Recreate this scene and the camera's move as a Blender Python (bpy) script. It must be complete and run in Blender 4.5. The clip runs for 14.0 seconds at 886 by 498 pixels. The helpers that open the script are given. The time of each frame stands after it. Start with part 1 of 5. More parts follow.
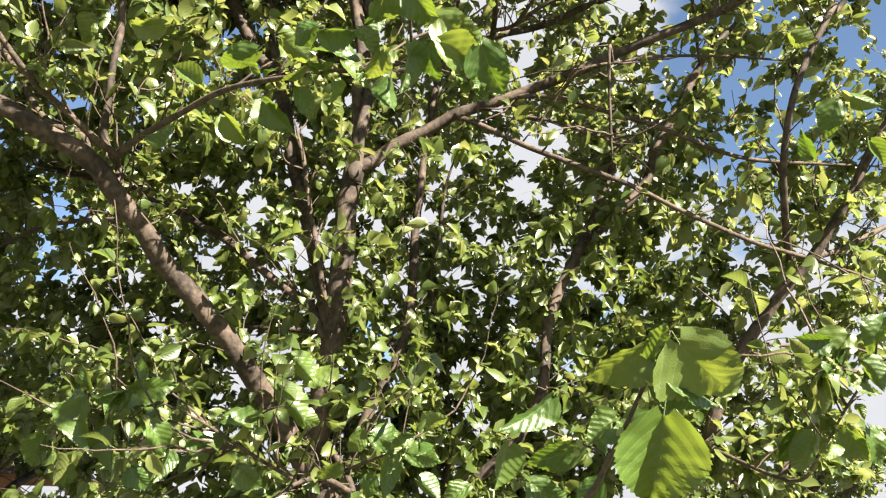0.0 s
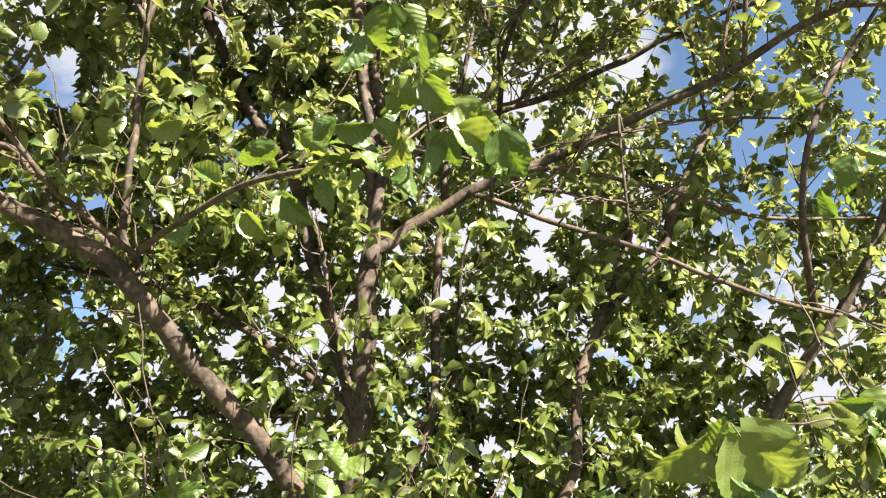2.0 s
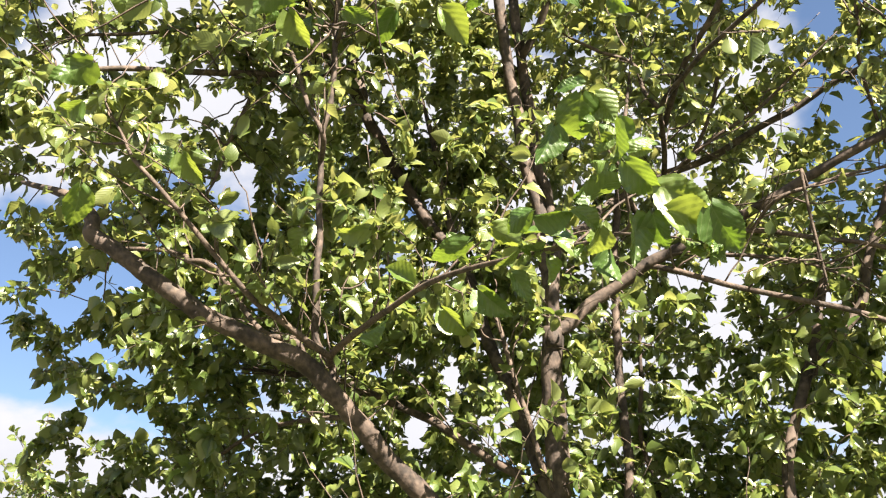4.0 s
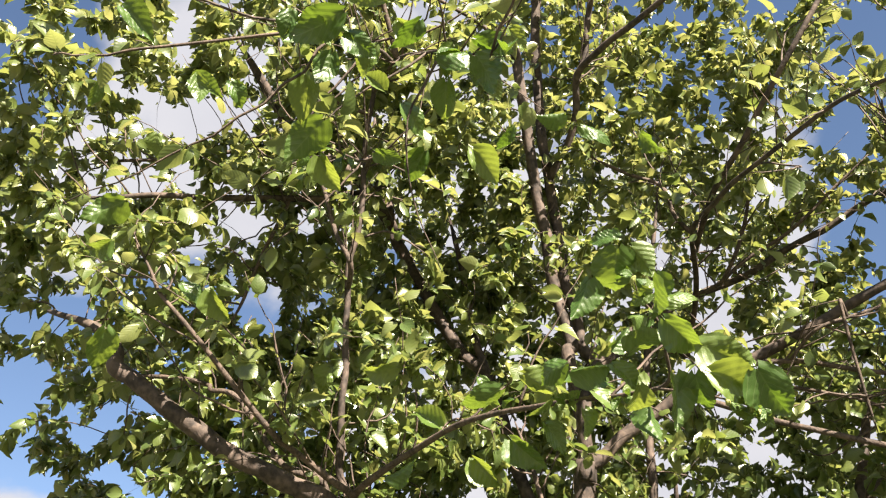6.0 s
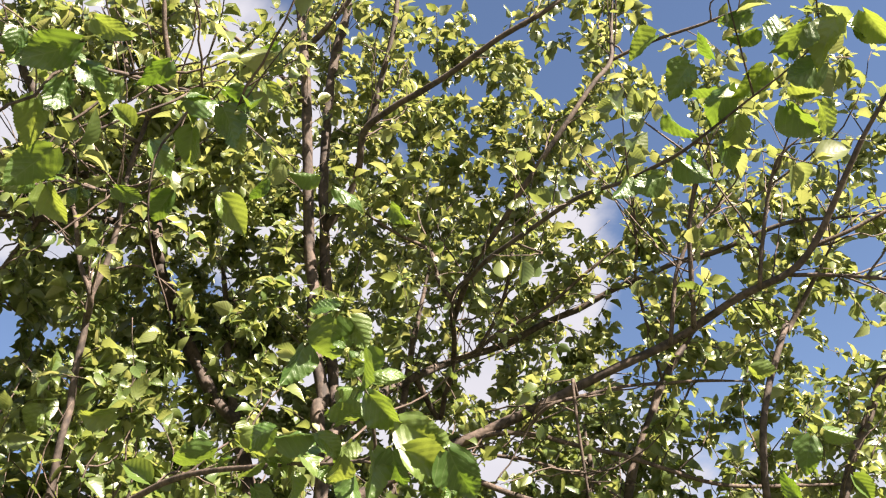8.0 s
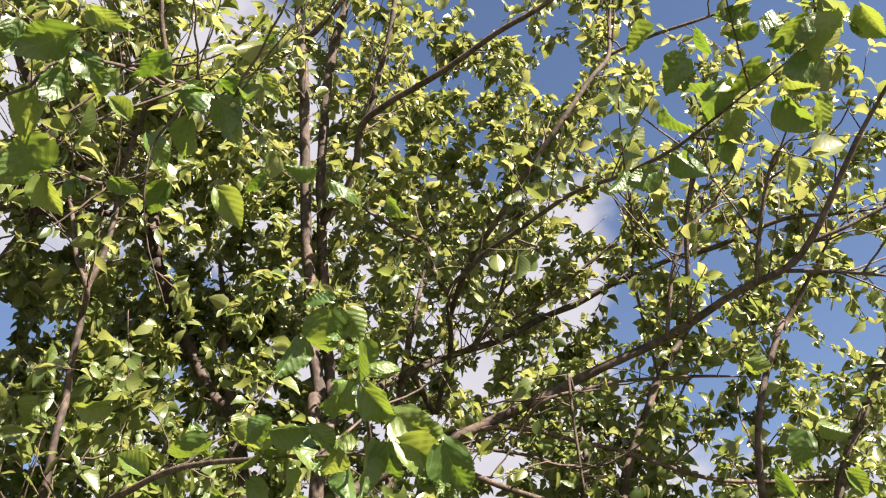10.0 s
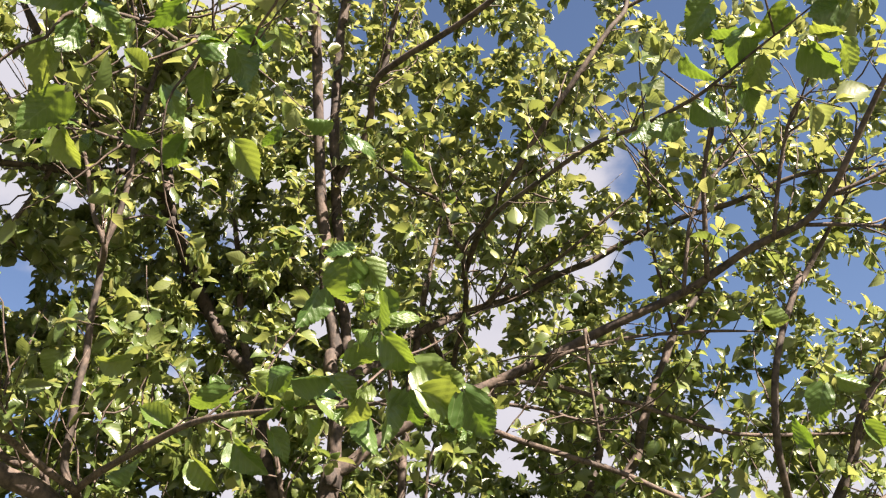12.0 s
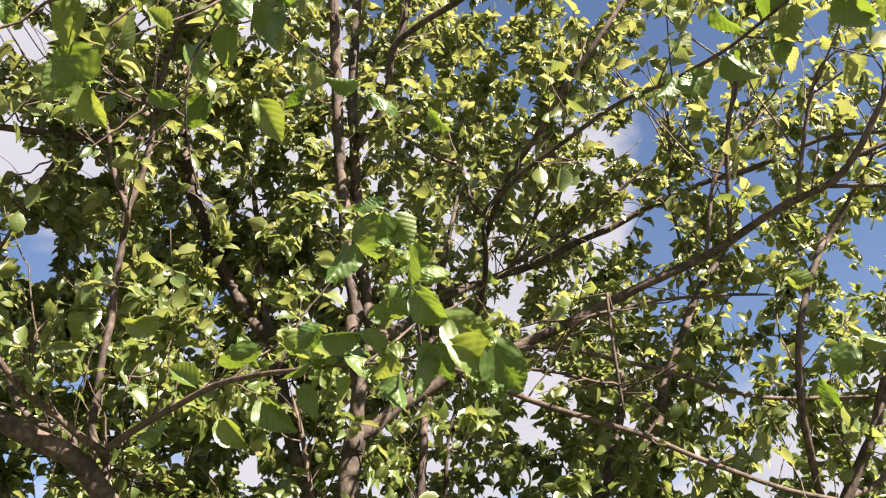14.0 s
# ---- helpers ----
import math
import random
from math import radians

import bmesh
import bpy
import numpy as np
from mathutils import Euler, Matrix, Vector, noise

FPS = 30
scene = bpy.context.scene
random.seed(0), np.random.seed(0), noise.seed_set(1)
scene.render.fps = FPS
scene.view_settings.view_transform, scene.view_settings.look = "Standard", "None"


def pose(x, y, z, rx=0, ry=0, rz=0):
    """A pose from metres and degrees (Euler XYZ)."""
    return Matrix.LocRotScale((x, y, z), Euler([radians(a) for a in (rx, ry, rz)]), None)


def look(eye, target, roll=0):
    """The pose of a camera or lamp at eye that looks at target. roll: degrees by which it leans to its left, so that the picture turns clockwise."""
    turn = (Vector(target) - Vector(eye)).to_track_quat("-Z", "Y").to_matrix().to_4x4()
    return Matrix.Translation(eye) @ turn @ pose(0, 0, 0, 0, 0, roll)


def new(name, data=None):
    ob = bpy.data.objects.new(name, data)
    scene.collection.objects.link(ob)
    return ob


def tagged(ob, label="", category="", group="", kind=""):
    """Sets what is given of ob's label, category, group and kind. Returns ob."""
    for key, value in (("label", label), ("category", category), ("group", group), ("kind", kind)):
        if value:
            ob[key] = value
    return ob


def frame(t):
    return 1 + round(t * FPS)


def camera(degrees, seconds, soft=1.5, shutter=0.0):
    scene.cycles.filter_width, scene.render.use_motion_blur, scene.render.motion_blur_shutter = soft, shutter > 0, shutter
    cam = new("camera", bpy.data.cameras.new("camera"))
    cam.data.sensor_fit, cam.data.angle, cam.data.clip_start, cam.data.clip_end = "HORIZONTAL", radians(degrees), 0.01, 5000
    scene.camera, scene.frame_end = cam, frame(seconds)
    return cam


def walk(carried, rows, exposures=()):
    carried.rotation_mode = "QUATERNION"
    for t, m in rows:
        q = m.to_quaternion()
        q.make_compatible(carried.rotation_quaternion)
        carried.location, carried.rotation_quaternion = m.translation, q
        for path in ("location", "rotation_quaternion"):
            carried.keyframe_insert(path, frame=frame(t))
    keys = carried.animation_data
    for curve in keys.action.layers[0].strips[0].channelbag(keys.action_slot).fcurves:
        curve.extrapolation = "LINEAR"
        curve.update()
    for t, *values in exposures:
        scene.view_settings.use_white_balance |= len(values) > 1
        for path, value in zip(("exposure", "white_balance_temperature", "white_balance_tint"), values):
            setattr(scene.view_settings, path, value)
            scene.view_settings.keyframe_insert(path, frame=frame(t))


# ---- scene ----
cam = camera(54.43, 14.0, soft=1.2)
PATH = [
    (0, (0.001, 0.002, 1.598), (0.001, 1.881, 2.282), 0.00),
    (0.5, (-0.013, 0.005, 1.605), (-0.005, 1.875, 2.315), -0.55),
    (1, (-0.013, 0.006, 1.627), (0.008, 1.865, 2.363), -1.26),
    (1.5, (-0.014, 0.002, 1.654), (0.019, 1.850, 2.418), -1.96),
    (2, (-0.052, 0.003, 1.666), (-0.070, 1.823, 2.494), -3.27),
    (2.5, (-0.117, 0.011, 1.684), (-0.229, 1.806, 2.559), -4.00),
    (3, (-0.189, 0.011, 1.710), (-0.395, 1.771, 2.637), -4.37),
    (3.5, (-0.246, -0.004, 1.719), (-0.532, 1.728, 2.677), -4.06),
    (6, (-0.261, -0.058, 1.941), (-0.596, 1.525, 3.116), -2.83),
    (6.5, (-0.217, -0.071, 1.960), (-0.419, 1.514, 3.163), -2.83),
    (7, (-0.099, -0.064, 1.960), (-0.179, 1.512, 3.189), -3.84),
    (7.5, (-0.020, -0.064, 1.959), (0.010, 1.511, 3.191), -5.03),
    (8, (0.002, -0.072, 1.989), (0.109, 1.507, 3.212), -5.74),
    (10.5, (0.011, -0.066, 1.982), (0.123, 1.519, 3.197), -5.44),
    (11, (-0.015, -0.072, 1.985), (0.107, 1.511, 3.202), -5.60),
    (11.5, (-0.009, -0.049, 1.971), (0.083, 1.560, 3.155), -5.08),
    (12, (-0.019, -0.035, 1.958), (0.062, 1.600, 3.107), -5.15),
    (12.5, (-0.040, -0.008, 1.945), (0.025, 1.647, 3.067), -5.04),
    (13, (-0.039, 0.002, 1.926), (0.017, 1.664, 3.036), -5.01),
    (13.5, (-0.055, 0.006, 1.922), (-0.004, 1.670, 3.031), -4.87),
    (14, (-0.076, 0.010, 1.913), (-0.024, 1.674, 3.021), -4.93),
]
EXPOSURES = [(0.0, 2.64, 6500, 10), (2.0, 2.79, 6500, 11), (3.5, 2.86, 6500, 13), (6.0, 2.54, 6500, 14), (7.5, 2.62, 6500, 17), (10.5, 2.48, 6500, 19), (14.0, 2.53, 6500, 19)]
walk(cam, [(t, look(eye, target, roll)) for t, eye, target, roll in PATH], EXPOSURES)

# ---- sky, clouds and sun ----
SUN_EL, SUN_AZ = radians(36), radians(136)
SUN_WAY = Vector((math.cos(SUN_EL) * math.sin(SUN_AZ), math.cos(SUN_EL) * math.cos(SUN_AZ), math.sin(SUN_EL)))


def make_sky():
    world = bpy.data.worlds.new("sky")
    scene.world = world
    world.use_nodes = True
    nt = world.node_tree
    nt.nodes.clear()
    N, L = nt.nodes.new, nt.links.new
    out, bg = N("ShaderNodeOutputWorld"), N("ShaderNodeBackground")
    sky = N("ShaderNodeTexSky")
    sky.sky_type = 'NISHITA'
    sky.sun_disc = False
    sky.sun_elevation, sky.sun_rotation = SUN_EL, SUN_AZ
    sky.air_density, sky.dust_density, sky.ozone_density = 1.0, 0.05, 1.25
    coord = N("ShaderNodeTexCoord")
    # cumulus: the way is spread on a plane high above, so that clouds grow smaller towards the horizon
    sep = N("ShaderNodeSeparateXYZ")
    L(coord.outputs["Generated"], sep.inputs[0])
    lift = N("ShaderNodeMath")
    lift.operation = 'ADD'
    lift.inputs[1].default_value = 0.35
    L(sep.outputs["Z"], lift.inputs[0])
    plane = N("ShaderNodeVectorMath")
    plane.operation = 'DIVIDE'
    comb = N("ShaderNodeCombineXYZ")
    for k in "XYZ":
        L(lift.outputs[0], comb.inputs[k])
    L(coord.outputs["Generated"], plane.inputs[0])
    L(comb.outputs[0], plane.inputs[1])
    shift = N("ShaderNodeVectorMath")
    shift.operation = 'ADD'
    shift.inputs[1].default_value = CLOUD_SHIFT
    L(plane.outputs[0], shift.inputs[0])
    big = N("ShaderNodeTexNoise")
    big.inputs["Scale"].default_value, big.inputs["Detail"].default_value, big.inputs["Roughness"].default_value = 2.3, 7.0, 0.55
    L(shift.outputs[0], big.inputs["Vector"])
    # the bank of cloud lies low all round, with single clouds and clear stretches above it
    bank = N("ShaderNodeVectorMath")
    bank.operation = 'DOT_PRODUCT'
    bank.inputs[1].default_value = (-0.06, 0.0, -1.05)
    L(coord.outputs["Generated"], bank.inputs[0])
    ragged = N("ShaderNodeMath")
    ragged.operation = 'MULTIPLY_ADD'
    ragged.inputs[1].default_value, ragged.inputs[2].default_value = 1.6, -0.3
    L(big.outputs["Fac"], ragged.inputs[0])
    add = N("ShaderNodeMath")
    add.operation = 'ADD'
    L(ragged.outputs[0], add.inputs[0])
    L(bank.outputs["Value"], add.inputs[1])
    field = add.outputs[0]
    for way, wide, much in CUMULI:
        dot = N("ShaderNodeVectorMath")
        dot.operation = 'DOT_PRODUCT'
        dot.inputs[1].default_value = Vector(way).normalized()
        L(coord.outputs["Generated"], dot.inputs[0])
        puff = N("ShaderNodeMapRange")
        puff.interpolation_type = 'SMOOTHSTEP'
        puff.inputs["From Min"].default_value, puff.inputs["From Max"].default_value = math.cos(radians(wide)), 1.0
        puff.inputs["To Max"].default_value = much
        L(dot.outputs["Value"], puff.inputs["Value"])
        more = N("ShaderNodeMath")
        more.operation = 'ADD'
        L(field, more.inputs[0])
        L(puff.outputs["Result"], more.inputs[1])
        field = more.outputs[0]
    cover = N("ShaderNodeMapRange")
    cover.interpolation_type = 'SMOOTHSTEP'
    cover.inputs["From Min"].default_value, cover.inputs["From Max"].default_value = CLOUD_FROM, CLOUD_TO
    L(field, cover.inputs["Value"])
    shade = N("ShaderNodeTexNoise")
    shade.inputs["Scale"].default_value, shade.inputs["Detail"].default_value = 5.0, 5.0
    L(shift.outputs[0], shade.inputs["Vector"])
    white = N("ShaderNodeMix")
    white.data_type = 'RGBA'
    white.inputs["A"].default_value = (CLOUD * 0.80, CLOUD * 0.83, CLOUD * 0.91, 1)
    white.inputs["B"].default_value = (CLOUD * 1.12, CLOUD * 1.12, CLOUD * 1.13, 1)
    L(shade.outputs["Fac"], white.inputs["Factor"])
    mix = N("ShaderNodeMix")
    mix.data_type = 'RGBA'
    L(cover.outputs["Result"], mix.inputs["Factor"])
    L(sky.outputs["Color"], mix.inputs["A"])
    L(white.outputs["Result"], mix.inputs["B"])
    L(mix.outputs["Result"], bg.inputs["Color"])
    bg.inputs["Strength"].default_value = 0.0315
    L(bg.outputs[0], out.inputs["Surface"])


CLOUD_SHIFT, CLOUD_FROM, CLOUD_TO, CLOUD = (3.1, 1.7, 0.4), 0.0, 0.2, 4.3
CUMULI = (((0.25, 0.755, 0.605), 8, 0.42), ((-0.43, 0.63, 0.64), 15, 0.40), ((-0.17, 0.65, 0.74), 13, 0.44), ((0.02, 0.88, 0.47), 17, 0.34),
          ((-0.49, 0.75, 0.44), 12, -0.36), ((0.42, 0.75, 0.50), 15, -0.30), ((-0.57, 0.45, 0.70), 9, -0.4))
make_sky()
sun = new("sun", bpy.data.lights.new("sun", 'SUN'))
sun.data.energy, sun.data.angle, sun.data.color = 5.0, radians(0.53), (1.0, 0.885, 0.71)
sun.matrix_world = look(SUN_WAY * 60, (0, 0, 0))

# ---- materials ----
def material(name):
    mat = bpy.data.materials.new(name)
    mat.use_nodes = True
    nt = mat.node_tree
    nt.nodes.clear()
    return mat, nt.nodes.new, nt.links.new


def math_node(N, L, op, a, b=None, clamp=False):
    node = N("ShaderNodeMath")
    node.operation, node.use_clamp = op, clamp
    for k, v in enumerate((a, b)):
        if v is None:
            continue
        if isinstance(v, (int, float)):
            node.inputs[k].default_value = v
        else:
            L(v, node.inputs[k])
    return node.outputs[0]


def mix_colour(N, L, fac, a, b, blend='MIX'):
    node = N("ShaderNodeMix")
    node.data_type, node.blend_type = 'RGBA', blend
    for key, v in (("Factor", fac), ("A", a), ("B", b)):
        if isinstance(v, (int, float)):
            node.inputs[key].default_value = v
        elif isinstance(v, tuple):
            node.inputs[key].default_value = (*v, 1)
        else:
            L(v, node.inputs[key])
    return node.outputs["Result"]


def leaf_material(name, per_object, skins, lights, share, relief=0.45, gloss=0.75):
    """Mulberry leaf: glossy upper skin, light passing through, side veins that run up and out from the midrib."""
    mat, N, L = material(name)
    if per_object:
        rand = N("ShaderNodeObjectInfo").outputs["Random"]
    else:
        rand = N("ShaderNodeNewGeometry").outputs["Random Per Island"]
    uv = N("ShaderNodeUVMap")
    uv.uv_map = "leaf"
    sep = N("ShaderNodeSeparateXYZ")
    L(uv.outputs[0], sep.inputs[0])
    along, across = sep.outputs["Y"], math_node(N, L, 'ABSOLUTE', math_node(N, L, 'SUBTRACT', sep.outputs["X"], 0.5))
    # side veins
    run = math_node(N, L, 'SUBTRACT', math_node(N, L, 'MULTIPLY', along, 6.0), math_node(N, L, 'MULTIPLY', math_node(N, L, 'POWER', across, 1.3), 7.0))
    tri = math_node(N, L, 'ABSOLUTE', math_node(N, L, 'SUBTRACT', math_node(N, L, 'FRACT', run), 0.5))
    side = math_node(N, L, 'SUBTRACT', 1.0, math_node(N, L, 'MULTIPLY', tri, 14.0), True)
    mid = math_node(N, L, 'SUBTRACT', 1.0, math_node(N, L, 'MULTIPLY', across, 38.0), True)
    vein = math_node(N, L, 'MAXIMUM', side, mid)
    noise_n = N("ShaderNodeTexNoise")
    noise_n.inputs["Scale"].default_value, noise_n.inputs["Detail"].default_value = 60.0, 4.0
    blotch = N("ShaderNodeTexNoise")
    blotch.inputs["Scale"].default_value = 9.0
    coord = N("ShaderNodeTexCoord")
    L(coord.outputs["Object"], noise_n.inputs["Vector"])
    L(coord.outputs["Object"], blotch.inputs["Vector"])
    ramp = N("ShaderNodeValToRGB")
    L(rand, ramp.inputs[0])
    els = ramp.color_ramp.elements
    els[0].position, els[0].color = 0.0, (*skins[0], 1)
    els[1].position, els[1].color = 1.0, (*skins[2], 1)
    mid_el = els.new(0.6)
    mid_el.color = (*skins[1], 1)
    skin = mix_colour(N, L, math_node(N, L, 'MULTIPLY', blotch.outputs["Fac"], 0.45), ramp.outputs[0], (0.06, 0.13, 0.03))
    skin = mix_colour(N, L, math_node(N, L, 'MULTIPLY', vein, 0.34), skin, (0.20, 0.26, 0.11))
    skin = mix_colour(N, L, math_node(N, L, 'MULTIPLY', noise_n.outputs["Fac"], 0.2), skin, (0.09, 0.12, 0.04))
    ramp2 = N("ShaderNodeValToRGB")
    L(rand, ramp2.inputs[0])
    els = ramp2.color_ramp.elements
    els[0].position, els[0].color = 0.0, (*lights[0], 1)
    els[1].position, els[1].color = 1.0, (*lights[1], 1)
    through_c = mix_colour(N, L, math_node(N, L, 'MULTIPLY', vein, 0.34), ramp2.outputs[0], (0.10, 0.17, 0.01))
    bump = N("ShaderNodeBump")
    bump.inputs["Strength"].default_value, bump.inputs["Distance"].default_value = relief, 0.003
    height = math_node(N, L, 'ADD', math_node(N, L, 'MULTIPLY', math_node(N, L, 'MINIMUM', tri, math_node(N, L, 'MULTIPLY', across, 8.0)), 0.75), math_node(N, L, 'MULTIPLY', noise_n.outputs["Fac"], 0.25))
    L(height, bump.inputs["Height"])
    body = N("ShaderNodeBsdfPrincipled")
    L(skin, body.inputs["Base Color"])
    body.inputs["Roughness"].default_value = 0.38
    body.inputs["Specular IOR Level"].default_value = gloss
    body.inputs["Coat Weight"].default_value, body.inputs["Coat Roughness"].default_value = 0.33 * gloss, 0.20
    L(bump.outputs[0], body.inputs["Normal"])
    trans = N("ShaderNodeBsdfTranslucent")
    L(through_c, trans.inputs["Color"])
    L(bump.outputs[0], trans.inputs["Normal"])
    mixs = N("ShaderNodeMixShader")
    mixs.inputs[0].default_value = share
    L(body.outputs[0], mixs.inputs[1])
    L(trans.outputs[0], mixs.inputs[2])
    out = N("ShaderNodeOutputMaterial")
    L(mixs.outputs[0], out.inputs["Surface"])
    return mat


def bark_material(name, dark, light, scale):
    mat, N, L = material(name)
    coord = N("ShaderNodeTexCoord")
    stretch = N("ShaderNodeMapping")
    stretch.inputs["Scale"].default_value = (1.0, 1.0, 0.8)
    L(coord.outputs["Object"], stretch.inputs["Vector"])
    fine, broad, flake = N("ShaderNodeTexNoise"), N("ShaderNodeTexNoise"), N("ShaderNodeTexVoronoi")
    fine.inputs["Scale"].default_value, fine.inputs["Detail"].default_value = scale, 8.0
    broad.inputs["Scale"].default_value, broad.inputs["Detail"].default_value = scale * 0.2, 6.0
    flake.feature = 'DISTANCE_TO_EDGE'
    flake.inputs["Scale"].default_value = scale * 0.8
    for node in (fine, broad, flake):
        L(stretch.outputs[0], node.inputs["Vector"])
    crack = math_node(N, L, 'SUBTRACT', 1.0, math_node(N, L, 'MULTIPLY', flake.outputs["Distance"], 9.0), True)
    tone = math_node(N, L, 'ADD', math_node(N, L, 'MULTIPLY', fine.outputs["Fac"], 0.55), math_node(N, L, 'MULTIPLY', broad.outputs["Fac"], 0.55))
    ramp = N("ShaderNodeValToRGB")
    L(tone, ramp.inputs[0])
    els = ramp.color_ramp.elements
    els[0].position, els[0].color = 0.44, (*dark, 1)
    els[1].position, els[1].color = 0.68, (*light, 1)
    colour = mix_colour(N, L, math_node(N, L, 'MULTIPLY', crack, 0.07), ramp.outputs[0], tuple(0.45 * v for v in dark))
    bump = N("ShaderNodeBump")
    bump.inputs["Strength"].default_value, bump.inputs["Distance"].default_value = 0.9, 0.008
    L(math_node(N, L, 'SUBTRACT', tone, math_node(N, L, 'MULTIPLY', crack, 0.05)), bump.inputs["Height"])
    body = N("ShaderNodeBsdfPrincipled")
    body.inputs["Roughness"].default_value = 0.82
    L(colour, body.inputs["Base Color"])
    L(bump.outputs[0], body.inputs["Normal"])
    out = N("ShaderNodeOutputMaterial")
    L(body.outputs[0], out.inputs["Surface"])
    return mat


def plain_material(name, a, b, scale, rough=0.9, relief=0.01):
    mat, N, L = material(name)
    coord = N("ShaderNodeTexCoord")
    big, small = N("ShaderNodeTexNoise"), N("ShaderNodeTexNoise")
    big.inputs["Scale"].default_value, big.inputs["Detail"].default_value = scale, 6.0
    small.inputs["Scale"].default_value, small.inputs["Detail"].default_value = scale * 14, 4.0
    L(coord.outputs["Object"], big.inputs["Vector"])
    L(coord.outputs["Object"], small.inputs["Vector"])
    tone = math_node(N, L, 'ADD', math_node(N, L, 'MULTIPLY', big.outputs["Fac"], 0.6), math_node(N, L, 'MULTIPLY', small.outputs["Fac"], 0.4))
    ramp = N("ShaderNodeValToRGB")
    L(tone, ramp.inputs[0])
    els = ramp.color_ramp.elements
    els[0].position, els[0].color = 0.36, (*a, 1)
    els[1].position, els[1].color = 0.64, (*b, 1)
    bump = N("ShaderNodeBump")
    bump.inputs["Strength"].default_value, bump.inputs["Distance"].default_value = 0.6, relief
    L(tone, bump.inputs["Height"])
    body = N("ShaderNodeBsdfPrincipled")
    body.inputs["Roughness"].default_value = rough
    L(ramp.outputs[0], body.inputs["Base Color"])
    L(bump.outputs[0], body.inputs["Normal"])
    out = N("ShaderNodeOutputMaterial")
    L(body.outputs[0], out.inputs["Surface"])
    return mat


LEAF = leaf_material("mulberry_leaf", False, ((0.038, 0.064, 0.010), (0.086, 0.116, 0.020), (0.162, 0.178, 0.056)), ((0.165, 0.225, 0.038), (0.36, 0.385, 0.11)), 0.40)
LEAF_UPPER = leaf_material("upper_mulberry_leaf", False, ((0.045, 0.067, 0.012), (0.100, 0.124, 0.026), (0.162, 0.174, 0.052)), ((0.19, 0.23, 0.045), (0.385, 0.385, 0.125)), 0.40)
LEAF_PART = leaf_material("mulberry_leaf_large", True, ((0.026, 0.063, 0.008), (0.051, 0.097, 0.013), (0.102, 0.138, 0.028)), ((0.15, 0.26, 0.018), (0.32, 0.39, 0.05)), 0.30, 1.0, 0.55)
BARK = bark_material("mulberry_bark", (0.019, 0.0138, 0.011), (0.095, 0.070, 0.055), 38.0)
TWIG = bark_material("twig_bark", (0.028, 0.020, 0.015), (0.105, 0.076, 0.058), 90.0)
FRUIT = plain_material("unripe_mulberry", (0.20, 0.24, 0.06), (0.34, 0.36, 0.12), 60.0, 0.5, 0.002)
GRASS = plain_material("dry_grass_earth", (0.04, 0.05, 0.02), (0.10, 0.095, 0.05), 1.2)
WALL = plain_material("reddish_plaster", (0.26, 0.12, 0.075), (0.36, 0.19, 0.12), 2.0)
TIMBER = plain_material("dark_timber", (0.035, 0.025, 0.02), (0.10, 0.07, 0.05), 6.0)
TILE = plain_material("roof_tile", (0.10, 0.05, 0.035), (0.22, 0.11, 0.075), 4.0)

# ---- tree building ----
CROWN_SEED = 7
rng = random.Random(CROWN_SEED)


def empty(name, place=(0, 0, 0)):
    ob = new(name)
    ob.location = place
    return ob


def mesh_part(name, verts, faces, mat, parent, label="", smooth=True, uvs=None):
    """Links one mesh under a thing. The vertices are in world metres; the parent's place is taken off."""
    me = bpy.data.meshes.new(name)
    me.from_pydata(verts, [], faces)
    if uvs is not None:
        layer = me.uv_layers.new(name="leaf")
        loops = np.empty(len(me.loops), dtype=np.int32)
        me.loops.foreach_get("vertex_index", loops)
        layer.data.foreach_set("uv", np.asarray(uvs, dtype=np.float32)[loops].ravel())
    me.materials.append(mat)
    if smooth:
        me.polygons.foreach_set("use_smooth", np.ones(len(me.polygons), dtype=bool))
    me.update()
    ob = new(name, me)
    if parent is not None:
        ob.parent = parent
        ob.matrix_parent_inverse = parent.matrix_basis.inverted()
    if label:
        tagged(ob, label)
    return ob


def spline(points, per=5):
    """Catmull-Rom through the points."""
    p = [Vector(q) for q in points]
    p = [p[0] * 2 - p[1], *p, p[-1] * 2 - p[-2]]
    out = []
    for a, b, c, d in zip(p, p[1:], p[2:], p[3:]):
        for k in range(per):
            t = k / per
            out.append(0.5 * (2 * b + (c - a) * t + (2 * a - 5 * b + 4 * c - d) * t * t + (3 * b - a - 3 * c + d) * t ** 3))
    out.append(p[-2].copy())
    return out


